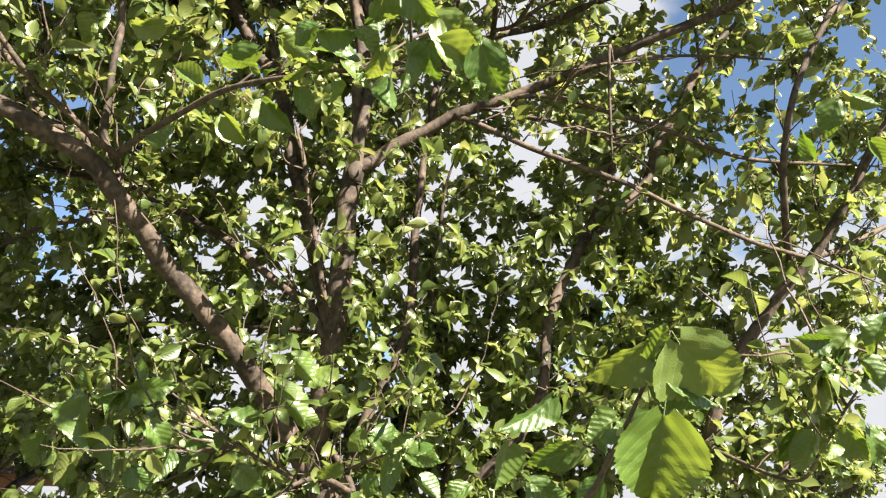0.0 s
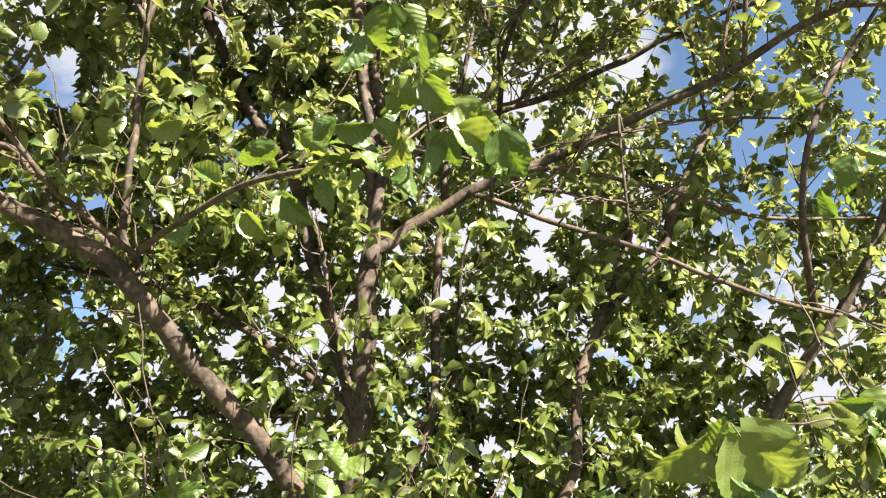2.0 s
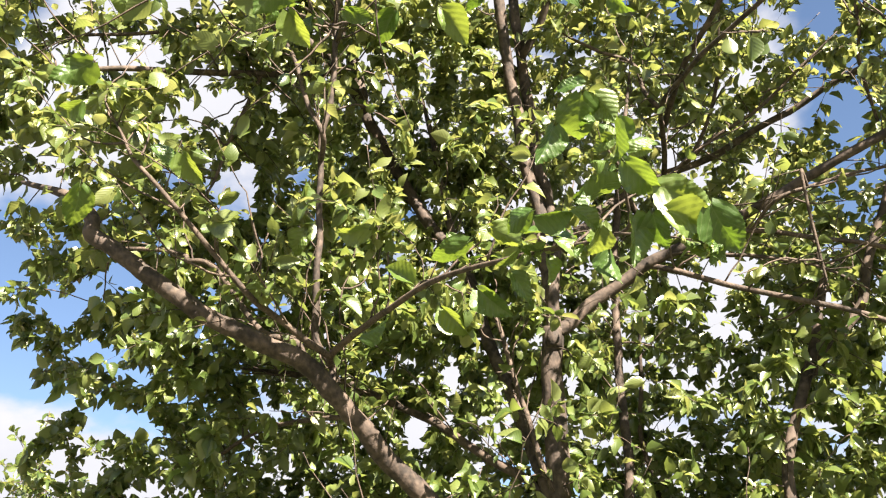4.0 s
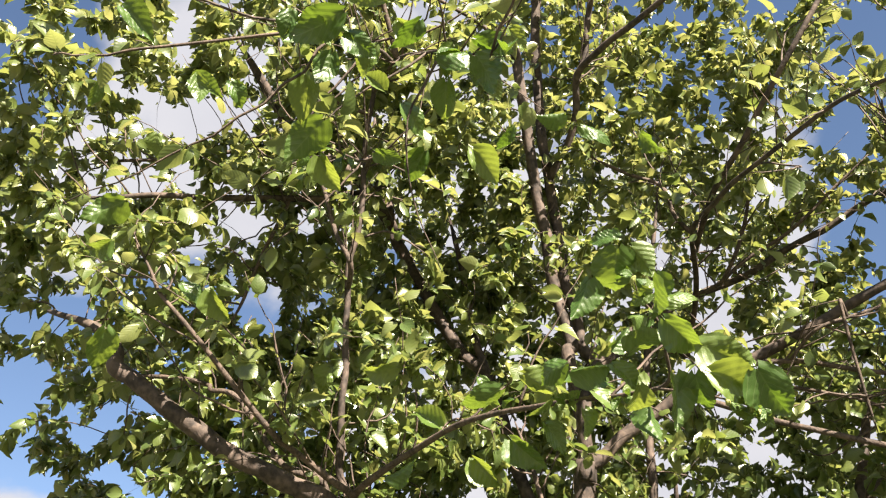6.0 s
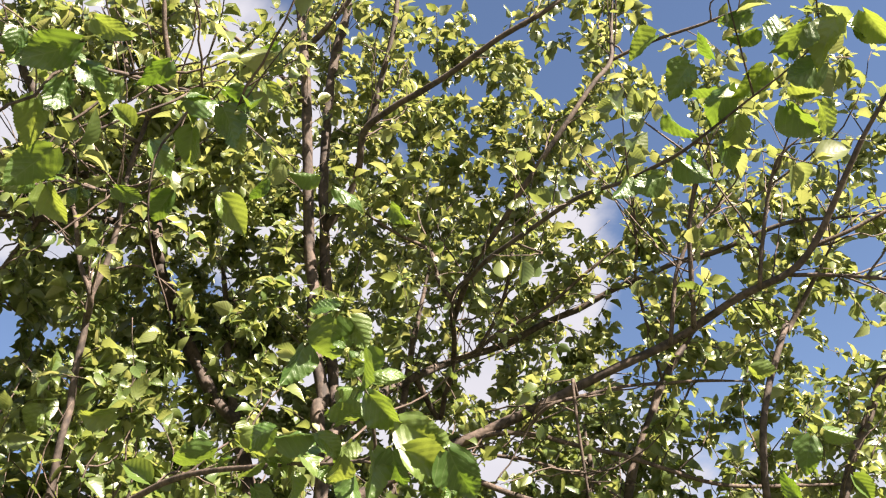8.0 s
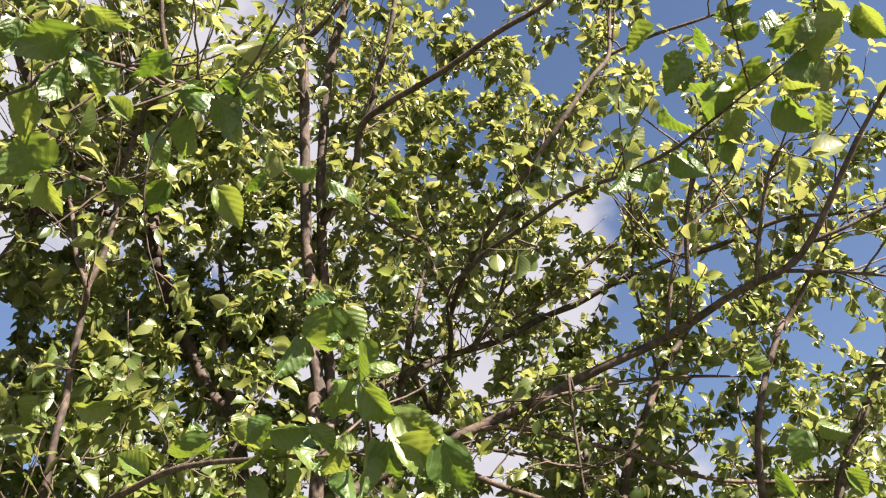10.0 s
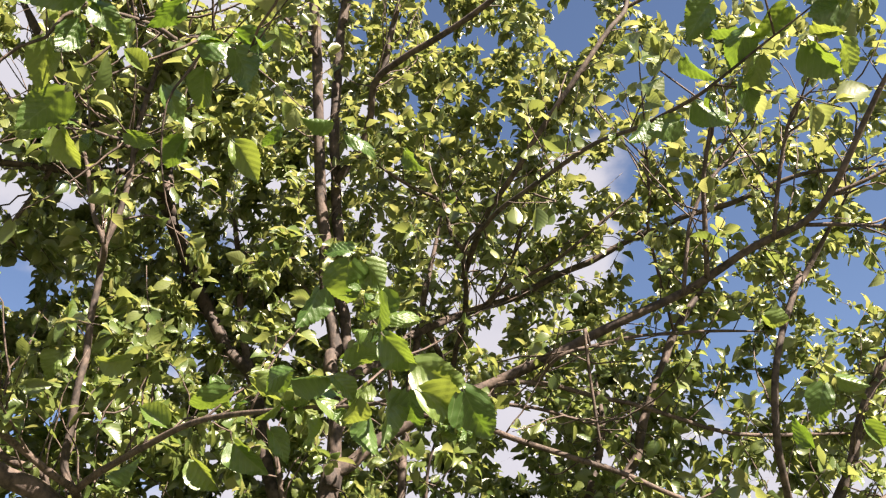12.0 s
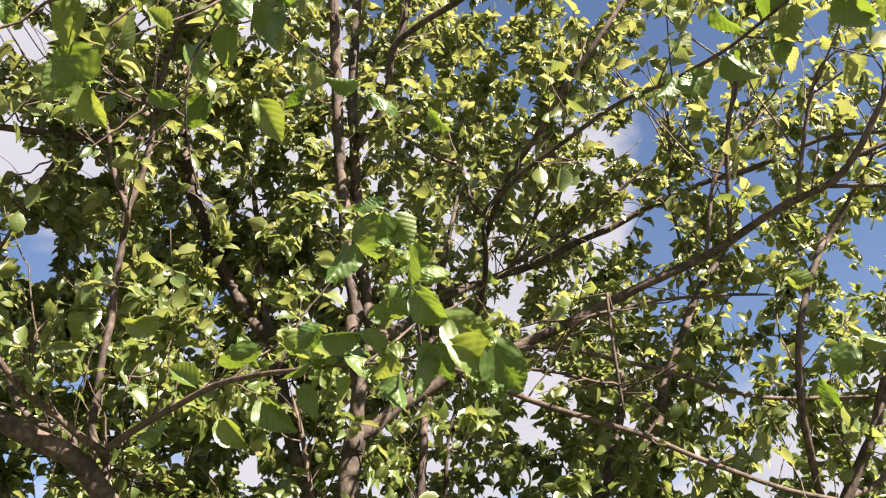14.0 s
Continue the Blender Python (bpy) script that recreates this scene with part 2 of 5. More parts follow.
def tube(path, radii, sides, knobs=0.0):
    """Verts and faces of a tube along a path, with uneven girth."""
    verts, faces = [], []
    frame_x = None
    for k, q in enumerate(path):
        ahead = (path[min(k + 1, len(path) - 1)] - path[max(k - 1, 0)]).normalized()
        if frame_x is None:
            frame_x = ahead.orthogonal().normalized()
        frame_x = (frame_x - ahead * frame_x.dot(ahead)).normalized()
        frame_y = ahead.cross(frame_x)
        for s in range(sides):
            a = 2 * math.pi * s / sides
            way = frame_x * math.cos(a) + frame_y * math.sin(a)
            r = radii[k]
            if knobs:
                r *= 1 + knobs * noise.noise((q + way * 0.08) * 9) + 0.6 * knobs * noise.noise((q + way * 0.05) * 23)
            verts.append(q + way * r)
    for k in range(len(path) - 1):
        for s in range(sides):
            a, b = k * sides + s, k * sides + (s + 1) % sides
            faces.append((a, b, b + sides, a + sides))
    faces.append(tuple(range(sides))[::-1])
    faces.append(tuple(range((len(path) - 1) * sides, len(path) * sides)))
    return verts, faces


class Limb:
    def __init__(self, points, r0, r1, taper):
        self.path = spline(points)
        lens = [0.0]
        for a, b in zip(self.path, self.path[1:]):
            lens.append(lens[-1] + (b - a).length)
        self.length = lens[-1]
        # the last stretch thins out, so that nothing ends in a cut
        self.radii = [(r0 + (r1 - r0) * (s / self.length) ** 0.9) * (1 - taper * max(0.0, s / self.length - 0.84) / 0.16) for s in lens]
        # small kinks, so that no branch is a clean arc
        for k in range(1, len(self.path) - 1):
            q = self.path[k]
            self.path[k] = q + noise.noise_vector(q * 3.1) * min(0.35 * self.radii[k], 0.012)


def limb(points, r0, r1, taper=0.7):
    return Limb(points, r0, r1, taper)


BOUGHS = {}

# ---- the mulberry's trunk and boughs ----
BOUGHS["trunk"] = limb([(-0.55, 4.75, 0.00), (-0.57, 4.80, 0.90), (-0.57, 4.80, 1.59), (-0.62, 4.67, 1.92), (-0.67, 4.59, 2.14), (-0.64, 4.51, 2.36), (-0.60, 4.44, 2.59), (-0.56, 4.38, 2.81), (-0.54, 4.32, 3.05), (-0.53, 4.29, 3.23), (-0.51, 4.26, 3.44), (-0.47, 4.23, 3.63)], 0.091, 0.055, 0.0)
BOUGHS["leader"] = limb([(-0.48, 4.20, 3.51), (-0.46, 4.24, 3.77), (-0.47, 4.27, 4.03), (-0.49, 4.27, 4.29), (-0.46, 4.28, 4.34), (-0.50, 4.26, 4.63), (-0.52, 4.18, 5.05), (-0.53, 4.07, 5.41), (-0.53, 3.91, 5.83), (-0.52, 3.77, 6.20), (-0.53, 3.64, 6.55), (-0.55, 3.52, 6.93), (-0.57, 3.42, 7.38)], 0.040, 0.030)
BOUGHS["leader_twin"] = limb([(-0.32, 4.38, 4.25), (-0.41, 4.40, 4.37), (-0.42, 4.37, 4.62), (-0.45, 4.36, 4.76), (-0.45, 4.29, 5.13), (-0.45, 4.21, 5.51), (-0.45, 4.11, 5.91), (-0.42, 4.01, 6.24), (-0.39, 3.92, 6.53), (-0.34, 3.84, 6.78), (-0.25, 3.73, 7.07), (-0.18, 3.60, 7.42)], 0.033, 0.033)
BOUGHS["limb_right"] = limb([(-0.46, 4.23, 3.60), (-0.38, 4.24, 3.64), (-0.26, 4.23, 3.74), (-0.07, 4.22, 3.84), (0.08, 4.19, 3.92), (0.27, 4.17, 3.97), (0.51, 4.12, 4.04), (0.75, 4.05, 4.11), (0.93, 3.98, 4.16), (1.17, 3.87, 4.21), (1.46, 3.75, 4.28), (1.74, 3.57, 4.38), (1.98, 3.43, 4.43), (2.09, 3.32, 4.50), (2.17, 3.20, 4.61), (2.25, 3.07, 4.74), (2.34, 2.93, 4.87), (2.47, 2.75, 5.03), (2.58, 2.56, 5.18)], 0.036, 0.011)
BOUGHS["stem_mid"] = limb([(-0.57, 4.92, 1.88), (-0.46, 4.90, 2.30), (-0.27, 4.91, 2.69), (-0.20, 4.92, 2.96), (-0.18, 4.92, 3.25), (-0.17, 4.92, 3.46), (-0.15, 4.92, 3.69), (-0.13, 4.92, 3.92), (-0.08, 4.92, 4.16), (-0.06, 4.91, 4.40), (-0.01, 4.89, 4.64), (0.05, 4.87, 4.92), (0.11, 4.84, 5.17), (0.19, 4.79, 5.46), (0.26, 4.73, 5.74)], 0.034, 0.018)
BOUGHS["limb_second"] = limb([(-0.47, 4.22, 3.66), (-0.40, 4.24, 4.10), (-0.30, 4.42, 4.28), (-0.15, 4.60, 4.46), (-0.14, 4.74, 4.60), (0.07, 4.91, 4.80), (0.37, 5.04, 4.99), (0.70, 5.10, 5.11), (0.97, 5.06, 5.23), (1.24, 5.00, 5.30), (1.51, 4.87, 5.37), (1.77, 4.74, 5.40), (1.92, 4.65, 5.41), (2.19, 4.51, 5.39), (2.40, 4.39, 5.42), (2.63, 4.28, 5.42), (2.89, 4.19, 5.36), (3.20, 4.11, 5.33)], 0.034, 0.014)
BOUGHS["stem_thin"] = limb([(-0.38, 4.99, 1.73), (-0.09, 5.87, 1.93), (0.05, 5.79, 2.28), (0.03, 5.71, 2.64), (0.00, 5.65, 2.89), (-0.05, 5.58, 3.15), (-0.08, 5.50, 3.40), (-0.03, 5.42, 3.65), (0.02, 5.31, 3.98), (0.14, 5.19, 4.30)], 0.022, 0.013)
BOUGHS["limb_left"] = limb([(-0.62, 4.69, 1.89), (-0.75, 4.59, 2.14), (-0.86, 4.48, 2.33), (-0.96, 4.37, 2.47), (-1.07, 4.22, 2.64), (-1.15, 4.11, 2.74), (-1.24, 3.99, 2.85), (-1.33, 3.87, 2.95), (-1.38, 3.78, 3.03), (-1.44, 3.69, 3.11), (-1.50, 3.59, 3.19), (-1.54, 3.53, 3.25), (-1.61, 3.44, 3.31), (-1.71, 3.37, 3.35), (-1.81, 3.30, 3.40), (-1.97, 3.22, 3.48), (-2.10, 3.12, 3.59), (-2.24, 3.05, 3.69), (-2.35, 3.00, 3.78), (-2.43, 2.97, 3.85), (-2.43, 2.95, 3.92), (-2.48, 2.93, 3.99), (-2.58, 2.93, 4.07), (-2.87, 2.97, 4.23)], 0.059, 0.034)
BOUGHS["stem_left"] = limb([(-1.50, 3.60, 3.18), (-1.50, 3.62, 3.31), (-1.57, 3.58, 3.45), (-1.56, 3.54, 3.62), (-1.54, 3.49, 3.80), (-1.52, 3.47, 3.94), (-1.51, 3.42, 4.12), (-1.49, 3.38, 4.28), (-1.47, 3.33, 4.47), (-1.41, 3.29, 4.62), (-1.37, 3.24, 4.82), (-1.35, 3.19, 5.04), (-1.32, 3.16, 5.25), (-1.28, 3.13, 5.46), (-1.30, 3.11, 5.66), (-1.40, 3.10, 5.79), (-1.50, 3.09, 6.03), (-1.67, 3.07, 6.43)], 0.019, 0.011)
BOUGHS["stem_left_fork"] = limb([(-1.48, 3.36, 4.34), (-1.42, 3.21, 4.38), (-1.48, 3.18, 4.53), (-1.51, 3.16, 4.66), (-1.56, 3.14, 4.86), (-1.65, 3.14, 5.06)], 0.014, 0.010)
BOUGHS["twig_forward"] = limb([(-1.51, 3.61, 3.33), (-1.48, 3.54, 3.34), (-1.39, 3.46, 3.36), (-1.23, 3.33, 3.38), (-1.07, 3.19, 3.38), (-0.89, 3.03, 3.37), (-0.72, 2.89, 3.33), (-0.55, 2.75, 3.27), (-0.36, 2.59, 3.20), (-0.23, 2.48, 3.14)], 0.018, 0.007)
BOUGHS["twig_junction_left"] = limb([(-1.48, 3.53, 3.33), (-1.54, 3.39, 3.36), (-1.59, 3.29, 3.40), (-1.65, 3.19, 3.44), (-1.71, 3.07, 3.49), (-1.95, 2.73, 3.83), (-2.06, 2.65, 3.97), (-2.10, 2.61, 4.07), (-2.18, 2.56, 4.24)], 0.017, 0.007)
BOUGHS["twig_junction_back"] = limb([(-1.55, 3.52, 3.25), (-1.61, 3.55, 3.34), (-1.65, 3.52, 3.43), (-1.83, 3.50, 3.52), (-2.05, 3.43, 3.85), (-2.20, 3.43, 3.92), (-2.23, 3.44, 3.96), (-2.43, 3.46, 4.04), (-2.90, 3.53, 4.17)], 0.017, 0.010)
BOUGHS["limb_back_left"] = limb([(-0.58, 4.41, 2.70), (-0.63, 4.40, 2.73), (-0.69, 4.46, 2.88), (-0.89, 4.57, 3.04), (-1.04, 4.64, 3.17), (-1.25, 4.73, 3.36), (-1.55, 4.83, 3.56), (-1.79, 4.89, 3.72), (-1.98, 4.94, 3.81), (-2.29, 5.01, 3.92), (-2.66, 5.07, 4.03)], 0.027, 0.020)
BOUGHS["twig_low_left"] = limb([(-0.25, 4.91, 2.79), (-0.90, 5.06, 2.92), (-1.19, 5.13, 2.96), (-1.42, 5.18, 2.99), (-1.71, 5.24, 3.01), (-2.09, 5.30, 3.01), (-2.43, 5.35, 2.97)], 0.015, 0.014)
BOUGHS["twig_cloud_left"] = limb([(-1.41, 3.73, 3.07), (-1.47, 3.82, 3.13), (-1.63, 3.98, 3.20), (-1.97, 4.27, 3.31), (-2.25, 4.47, 3.35), (-2.52, 4.65, 3.32), (-2.82, 4.82, 3.25)], 0.013, 0.012)
BOUGHS["stem_back"] = limb([(-0.57, 4.39, 2.78), (-0.61, 4.39, 2.82), (-0.67, 4.50, 3.04), (-0.75, 4.61, 3.31), (-0.80, 4.66, 3.51), (-0.87, 4.71, 3.75), (-0.93, 4.73, 3.98), (-0.97, 4.73, 4.21), (-1.00, 4.77, 4.34), (-1.04, 4.74, 4.48), (-1.18, 4.72, 4.64), (-1.27, 4.68, 4.81), (-1.34, 4.65, 4.95), (-1.46, 4.57, 5.25), (-1.56, 4.51, 5.50), (-1.61, 4.45, 5.85), (-1.69, 4.43, 6.25), (-1.68, 4.43, 6.64)], 0.035, 0.043)
BOUGHS["stem_back_fork"] = limb([(-1.03, 4.75, 4.49), (-1.07, 4.72, 4.64), (-1.11, 4.69, 4.87), (-1.13, 4.66, 5.12), (-1.15, 4.64, 5.37), (-1.20, 4.63, 5.71)], 0.028, 0.015)
BOUGHS["stem_pair"] = limb([(-0.58, 4.34, 2.80), (-0.63, 4.32, 2.95), (-0.66, 4.29, 3.13), (-0.70, 4.27, 3.31), (-0.73, 4.25, 3.50), (-0.76, 4.24, 3.67), (-0.82, 4.23, 3.90)], 0.016, 0.012)
BOUGHS["branch_center_right"] = limb([(-0.57, 4.80, 1.59), (-0.38, 4.99, 1.73), (0.05, 4.73, 1.92), (0.35, 4.62, 2.17), (0.52, 4.59, 2.44), (0.55, 4.58, 2.62), (0.58, 4.59, 2.84), (0.68, 4.61, 3.09), (0.80, 4.64, 3.32), (0.91, 4.68, 3.55), (1.00, 4.70, 3.78), (1.06, 4.71, 3.97), (1.07, 4.71, 4.28)], 0.034, 0.026)
BOUGHS["branch_center_grey"] = limb([(0.81, 4.65, 3.35), (0.84, 4.75, 3.38), (0.92, 4.75, 3.44), (1.06, 4.74, 3.59), (1.21, 4.73, 3.74), (1.29, 4.70, 3.93), (1.40, 4.68, 4.15), (1.50, 4.66, 4.32), (1.68, 4.65, 4.61), (1.93, 4.65, 4.90)], 0.033, 0.022)
BOUGHS["twig_long_low"] = limb([(0.05, 4.22, 3.92), (0.17, 4.17, 3.85), (0.35, 4.12, 3.73), (0.52, 4.09, 3.63), (0.75, 4.06, 3.52), (0.95, 4.05, 3.43), (1.15, 4.06, 3.32), (1.37, 4.09, 3.22), (1.61, 4.13, 3.13), (1.85, 4.18, 3.08), (2.10, 4.24, 3.02), (2.36, 4.32, 2.95)], 0.017, 0.010)
BOUGHS["twig_long_high"] = limb([(0.36, 4.15, 3.99), (0.51, 4.11, 3.98), (0.69, 4.09, 3.94), (0.90, 4.09, 3.86), (1.11, 4.10, 3.80), (1.29, 4.12, 3.73), (1.50, 4.14, 3.65), (1.71, 4.16, 3.61), (2.01, 4.17, 3.60), (2.40, 4.17, 3.58)], 0.015, 0.009)
BOUGHS["twig_under"] = limb([(0.37, 4.15, 3.99), (0.42, 4.17, 3.90), (0.60, 4.13, 3.83), (0.77, 4.12, 3.76), (0.92, 4.13, 3.70), (1.11, 4.18, 3.57)], 0.011, 0.008)
BOUGHS["twig_sky"] = limb([(0.61, 4.10, 3.96), (0.73, 3.90, 4.01), (0.93, 3.90, 4.06), (1.18, 3.91, 4.10), (1.55, 3.95, 4.12), (1.86, 3.99, 4.12)], 0.009, 0.008)
BOUGHS["twig_upright"] = limb([(0.89, 3.90, 4.05), (0.86, 3.82, 4.11), (0.86, 3.89, 3.92), (0.87, 3.98, 3.67), (0.88, 4.04, 3.51)], 0.009, 0.007)
BOUGHS["branch_right"] = limb([(-0.57, 4.62, 0.95), (0.20, 4.72, 1.25), (0.85, 4.78, 1.55), (1.26, 4.80, 1.87), (1.53, 4.70, 2.46), (1.65, 4.59, 2.71), (1.78, 4.50, 2.90), (1.88, 4.43, 3.02), (1.98, 4.37, 3.13), (2.06, 4.31, 3.25), (2.16, 4.23, 3.41), (2.24, 4.16, 3.59), (2.41, 4.08, 3.86), (2.60, 4.00, 4.13), (2.81, 3.91, 4.42), (3.05, 3.82, 4.74)], 0.056, 0.016)
BOUGHS["branch_far_right"] = limb([(1.86, 4.45, 2.99), (1.95, 4.61, 3.08), (1.86, 4.35, 3.18), (1.78, 4.15, 3.30), (1.73, 3.99, 3.45), (1.73, 3.88, 3.62), (1.78, 3.81, 3.84), (1.88, 3.77, 4.06), (2.01, 3.74, 4.29), (2.09, 3.86, 4.35), (2.22, 3.74, 4.52), (2.33, 3.49, 4.67)], 0.023, 0.015)
BOUGHS["branch_right_cross"] = limb([(1.99, 4.36, 3.14), (2.14, 4.40, 3.19), (2.32, 4.43, 3.28), (2.55, 4.47, 3.40)], 0.018, 0.013)
BOUGHS["twig_dark_right"] = limb([(1.63, 4.61, 2.68), (1.58, 4.68, 2.75), (1.79, 4.80, 2.77), (2.02, 4.88, 2.78), (2.19, 4.88, 2.82), (2.25, 4.86, 2.88)], 0.013, 0.010)
BOUGHS["twig_near_sky"] = limb([(0.07, 4.91, 4.80), (0.21, 5.17, 4.62), (0.26, 5.04, 4.71), (0.30, 4.89, 4.77), (0.33, 4.54, 4.82), (0.30, 4.02, 4.79), (0.40, 3.68, 4.71), (0.48, 3.47, 4.66), (0.58, 3.21, 4.56), (0.68, 2.91, 4.44), (0.76, 2.68, 4.34), (0.79, 2.44, 4.18), (0.85, 2.22, 4.03), (0.92, 1.95, 3.88), (0.98, 1.81, 3.84), (1.05, 1.66, 3.81), (1.13, 1.52, 3.79), (1.23, 1.42, 3.83)], 0.021, 0.005)
BOUGHS["branch_sky"] = limb([(0.31, 4.33, 4.81), (0.32, 4.31, 4.84), (0.42, 3.84, 4.87), (0.57, 3.51, 4.91), (0.69, 3.33, 5.00), (0.81, 3.19, 5.10), (0.94, 3.09, 5.24), (1.10, 3.02, 5.44), (1.22, 3.00, 5.59), (1.26, 2.96, 5.80), (1.32, 2.87, 6.10)], 0.020, 0.011)
BOUGHS["twig_sky_side"] = limb([(1.22, 3.00, 5.60), (1.23, 3.03, 5.63), (1.36, 2.96, 5.64), (1.50, 2.89, 5.64), (1.69, 2.80, 5.62), (1.90, 2.69, 5.61)], 0.011, 0.007)
BOUGHS["twig_fork_mid"] = limb([(0.36, 4.15, 4.85), (0.31, 4.14, 4.87), (0.24, 4.14, 5.02), (0.21, 4.11, 5.21), (0.02, 4.07, 5.33), (-0.18, 3.98, 5.44)], 0.015, 0.010)
BOUGHS["branch_top_right"] = limb([(-0.45, 4.20, 5.50), (-0.29, 4.09, 5.69), (-0.21, 3.97, 5.81), (-0.16, 3.78, 5.95), (0.03, 3.62, 5.98), (0.19, 3.50, 5.97), (0.41, 3.34, 5.97), (0.67, 3.13, 5.99), (0.95, 2.97, 6.04), (1.25, 2.88, 6.28)], 0.027, 0.013)
BOUGHS["stem_top_lit"] = limb([(-0.17, 3.82, 5.92), (-0.17, 3.83, 5.98), (-0.10, 3.79, 6.08), (-0.05, 3.71, 6.27), (0.06, 3.55, 6.64), (0.13, 3.40, 6.98)], 0.023, 0.017)
BOUGHS["twig_top_center"] = limb([(-0.51, 3.62, 6.61), (-0.39, 3.55, 6.68), (-0.25, 3.45, 6.79), (-0.07, 3.30, 6.97)], 0.022, 0.013)
BOUGHS["twig_limb_a"] = limb([(1.52, 3.71, 4.30), (1.51, 3.65, 4.32), (1.52, 3.53, 4.53), (1.53, 3.40, 4.72), (1.57, 3.27, 4.89), (1.61, 3.12, 5.06)], 0.015, 0.010)
BOUGHS["twig_limb_b"] = limb([(1.83, 3.50, 4.39), (1.88, 3.40, 4.59), (1.93, 3.25, 4.80), (1.98, 3.12, 4.92), (2.09, 3.03, 4.98)], 0.012, 0.009)
BOUGHS["twig_limb_c"] = limb([(1.98, 3.45, 4.42), (2.11, 3.37, 4.35), (2.23, 3.30, 4.28), (2.36, 3.23, 4.20)], 0.011, 0.009)
BOUGHS["twig_limb_d"] = limb([(2.08, 3.33, 4.49), (2.11, 3.35, 4.52), (2.26, 3.28, 4.54), (2.39, 3.21, 4.57), (2.52, 3.14, 4.60)], 0.013, 0.008)
BOUGHS["twig_limb_e"] = limb([(1.39, 3.78, 4.26), (1.39, 3.74, 4.25), (1.43, 3.67, 4.42), (1.49, 3.60, 4.62), (1.64, 3.54, 4.83), (1.88, 3.51, 5.04)], 0.012, 0.009)
BOUGHS["twig_thin_up"] = limb([(1.60, 4.65, 4.48), (1.43, 4.15, 4.90), (1.44, 4.02, 5.06), (1.44, 3.92, 5.20), (1.44, 3.79, 5.36)], 0.010, 0.010)
BOUGHS["twig_pair_a"] = limb([(0.45, 4.67, 4.81), (0.48, 4.56, 4.78), (0.59, 4.45, 4.91), (0.68, 4.32, 5.08), (0.72, 4.19, 5.24), (0.75, 4.06, 5.41)], 0.014, 0.009)
BOUGHS["twig_pair_b"] = limb([(0.31, 4.71, 4.80), (0.45, 4.67, 4.81), (0.64, 4.59, 4.91), (0.93, 4.48, 5.00), (1.16, 4.37, 5.13), (1.42, 4.24, 5.28)], 0.014, 0.009)
BOUGHS["limb_top_left"] = limb([(-1.57, 4.51, 5.54), (-1.65, 4.23, 5.71), (-1.79, 4.05, 5.80), (-1.93, 3.93, 5.86), (-2.04, 3.86, 5.89), (-2.07, 3.76, 5.97), (-2.12, 3.63, 6.09), (-2.21, 3.47, 6.28), (-2.34, 3.32, 6.53)], 0.045, 0.023)
BOUGHS["limb_cloud_a"] = limb([(-1.63, 4.29, 5.67), (-1.51, 4.15, 5.65), (-1.65, 3.97, 5.48), (-1.82, 3.80, 5.37), (-1.67, 3.59, 5.15), (-1.87, 3.42, 5.06), (-2.19, 3.21, 4.97), (-2.48, 3.05, 4.93), (-2.73, 2.96, 4.90), (-3.02, 2.87, 4.90)], 0.028, 0.012)
BOUGHS["limb_cloud_b"] = limb([(-1.99, 3.89, 5.88), (-1.99, 3.76, 5.79), (-2.01, 3.55, 5.59), (-2.22, 3.34, 5.43), (-2.47, 3.19, 5.31), (-2.76, 3.11, 5.30), (-3.03, 3.11, 5.33)], 0.016, 0.009)
BOUGHS["twig_cloud_c"] = limb([(-1.87, 3.43, 5.06), (-1.94, 3.43, 4.86), (-2.03, 3.45, 4.66), (-2.13, 3.50, 4.45), (-2.23, 3.54, 4.32)], 0.014, 0.007)
BOUGHS["twig_top_left"] = limb([(-1.30, 3.14, 5.29), (-1.46, 3.14, 5.41), (-1.63, 3.13, 5.58), (-1.69, 3.03, 6.02), (-1.80, 2.97, 6.25)], 0.013, 0.010)
BOUGHS["twig_sky_left"] = limb([(-1.07, 2.85, 5.36), (-1.08, 2.75, 5.49), (-1.09, 2.66, 5.60), (-1.08, 2.54, 5.76)], 0.017, 0.010)
BOUGHS["twig_sky_mid"] = limb([(-0.52, 3.75, 6.18), (-0.70, 3.50, 6.27), (-0.86, 3.37, 6.34), (-0.98, 3.28, 6.40), (-1.15, 3.21, 6.54)], 0.016, 0.010)
BOUGHS["twig_lit_low"] = limb([(-0.67, 4.58, 2.16), (-0.56, 4.48, 2.13), (-0.43, 4.28, 1.92), (-0.52, 4.01, 1.95), (-0.61, 3.80, 1.92), (-0.70, 3.65, 1.84)], 0.020, 0.010)
BOUGHS["shoot_near_centre"] = limb([(-0.36, 2.60, 3.20), (-0.23, 2.48, 3.14), (-0.11, 2.38, 3.11), (-0.10, 2.28, 3.16), (-0.11, 2.19, 3.22), (-0.15, 2.12, 3.27), (-0.16, 2.06, 3.31)], 0.009, 0.003)
BOUGHS["shoot_near_centre_low"] = limb([(-0.15, 2.38, 3.10), (-0.04, 2.30, 3.03), (0.04, 2.23, 2.96), (0.11, 2.18, 2.90)], 0.005, 0.002)
BOUGHS["shoot_near_right"] = limb([(0.21, 1.89, 1.62), (0.20, 1.85, 1.61), (0.27, 1.67, 1.71), (0.30, 1.60, 1.77), (0.33, 1.53, 1.84), (0.35, 1.48, 1.89), (0.37, 1.45, 1.93), (0.39, 1.43, 1.97)], 0.008, 0.003)
BOUGHS["shoot_near_right_back"] = limb([(0.01, 4.70, 1.18), (0.04, 3.94, 1.36), (0.13, 2.84, 1.53), (0.21, 1.89, 1.62)], 0.017, 0.006)
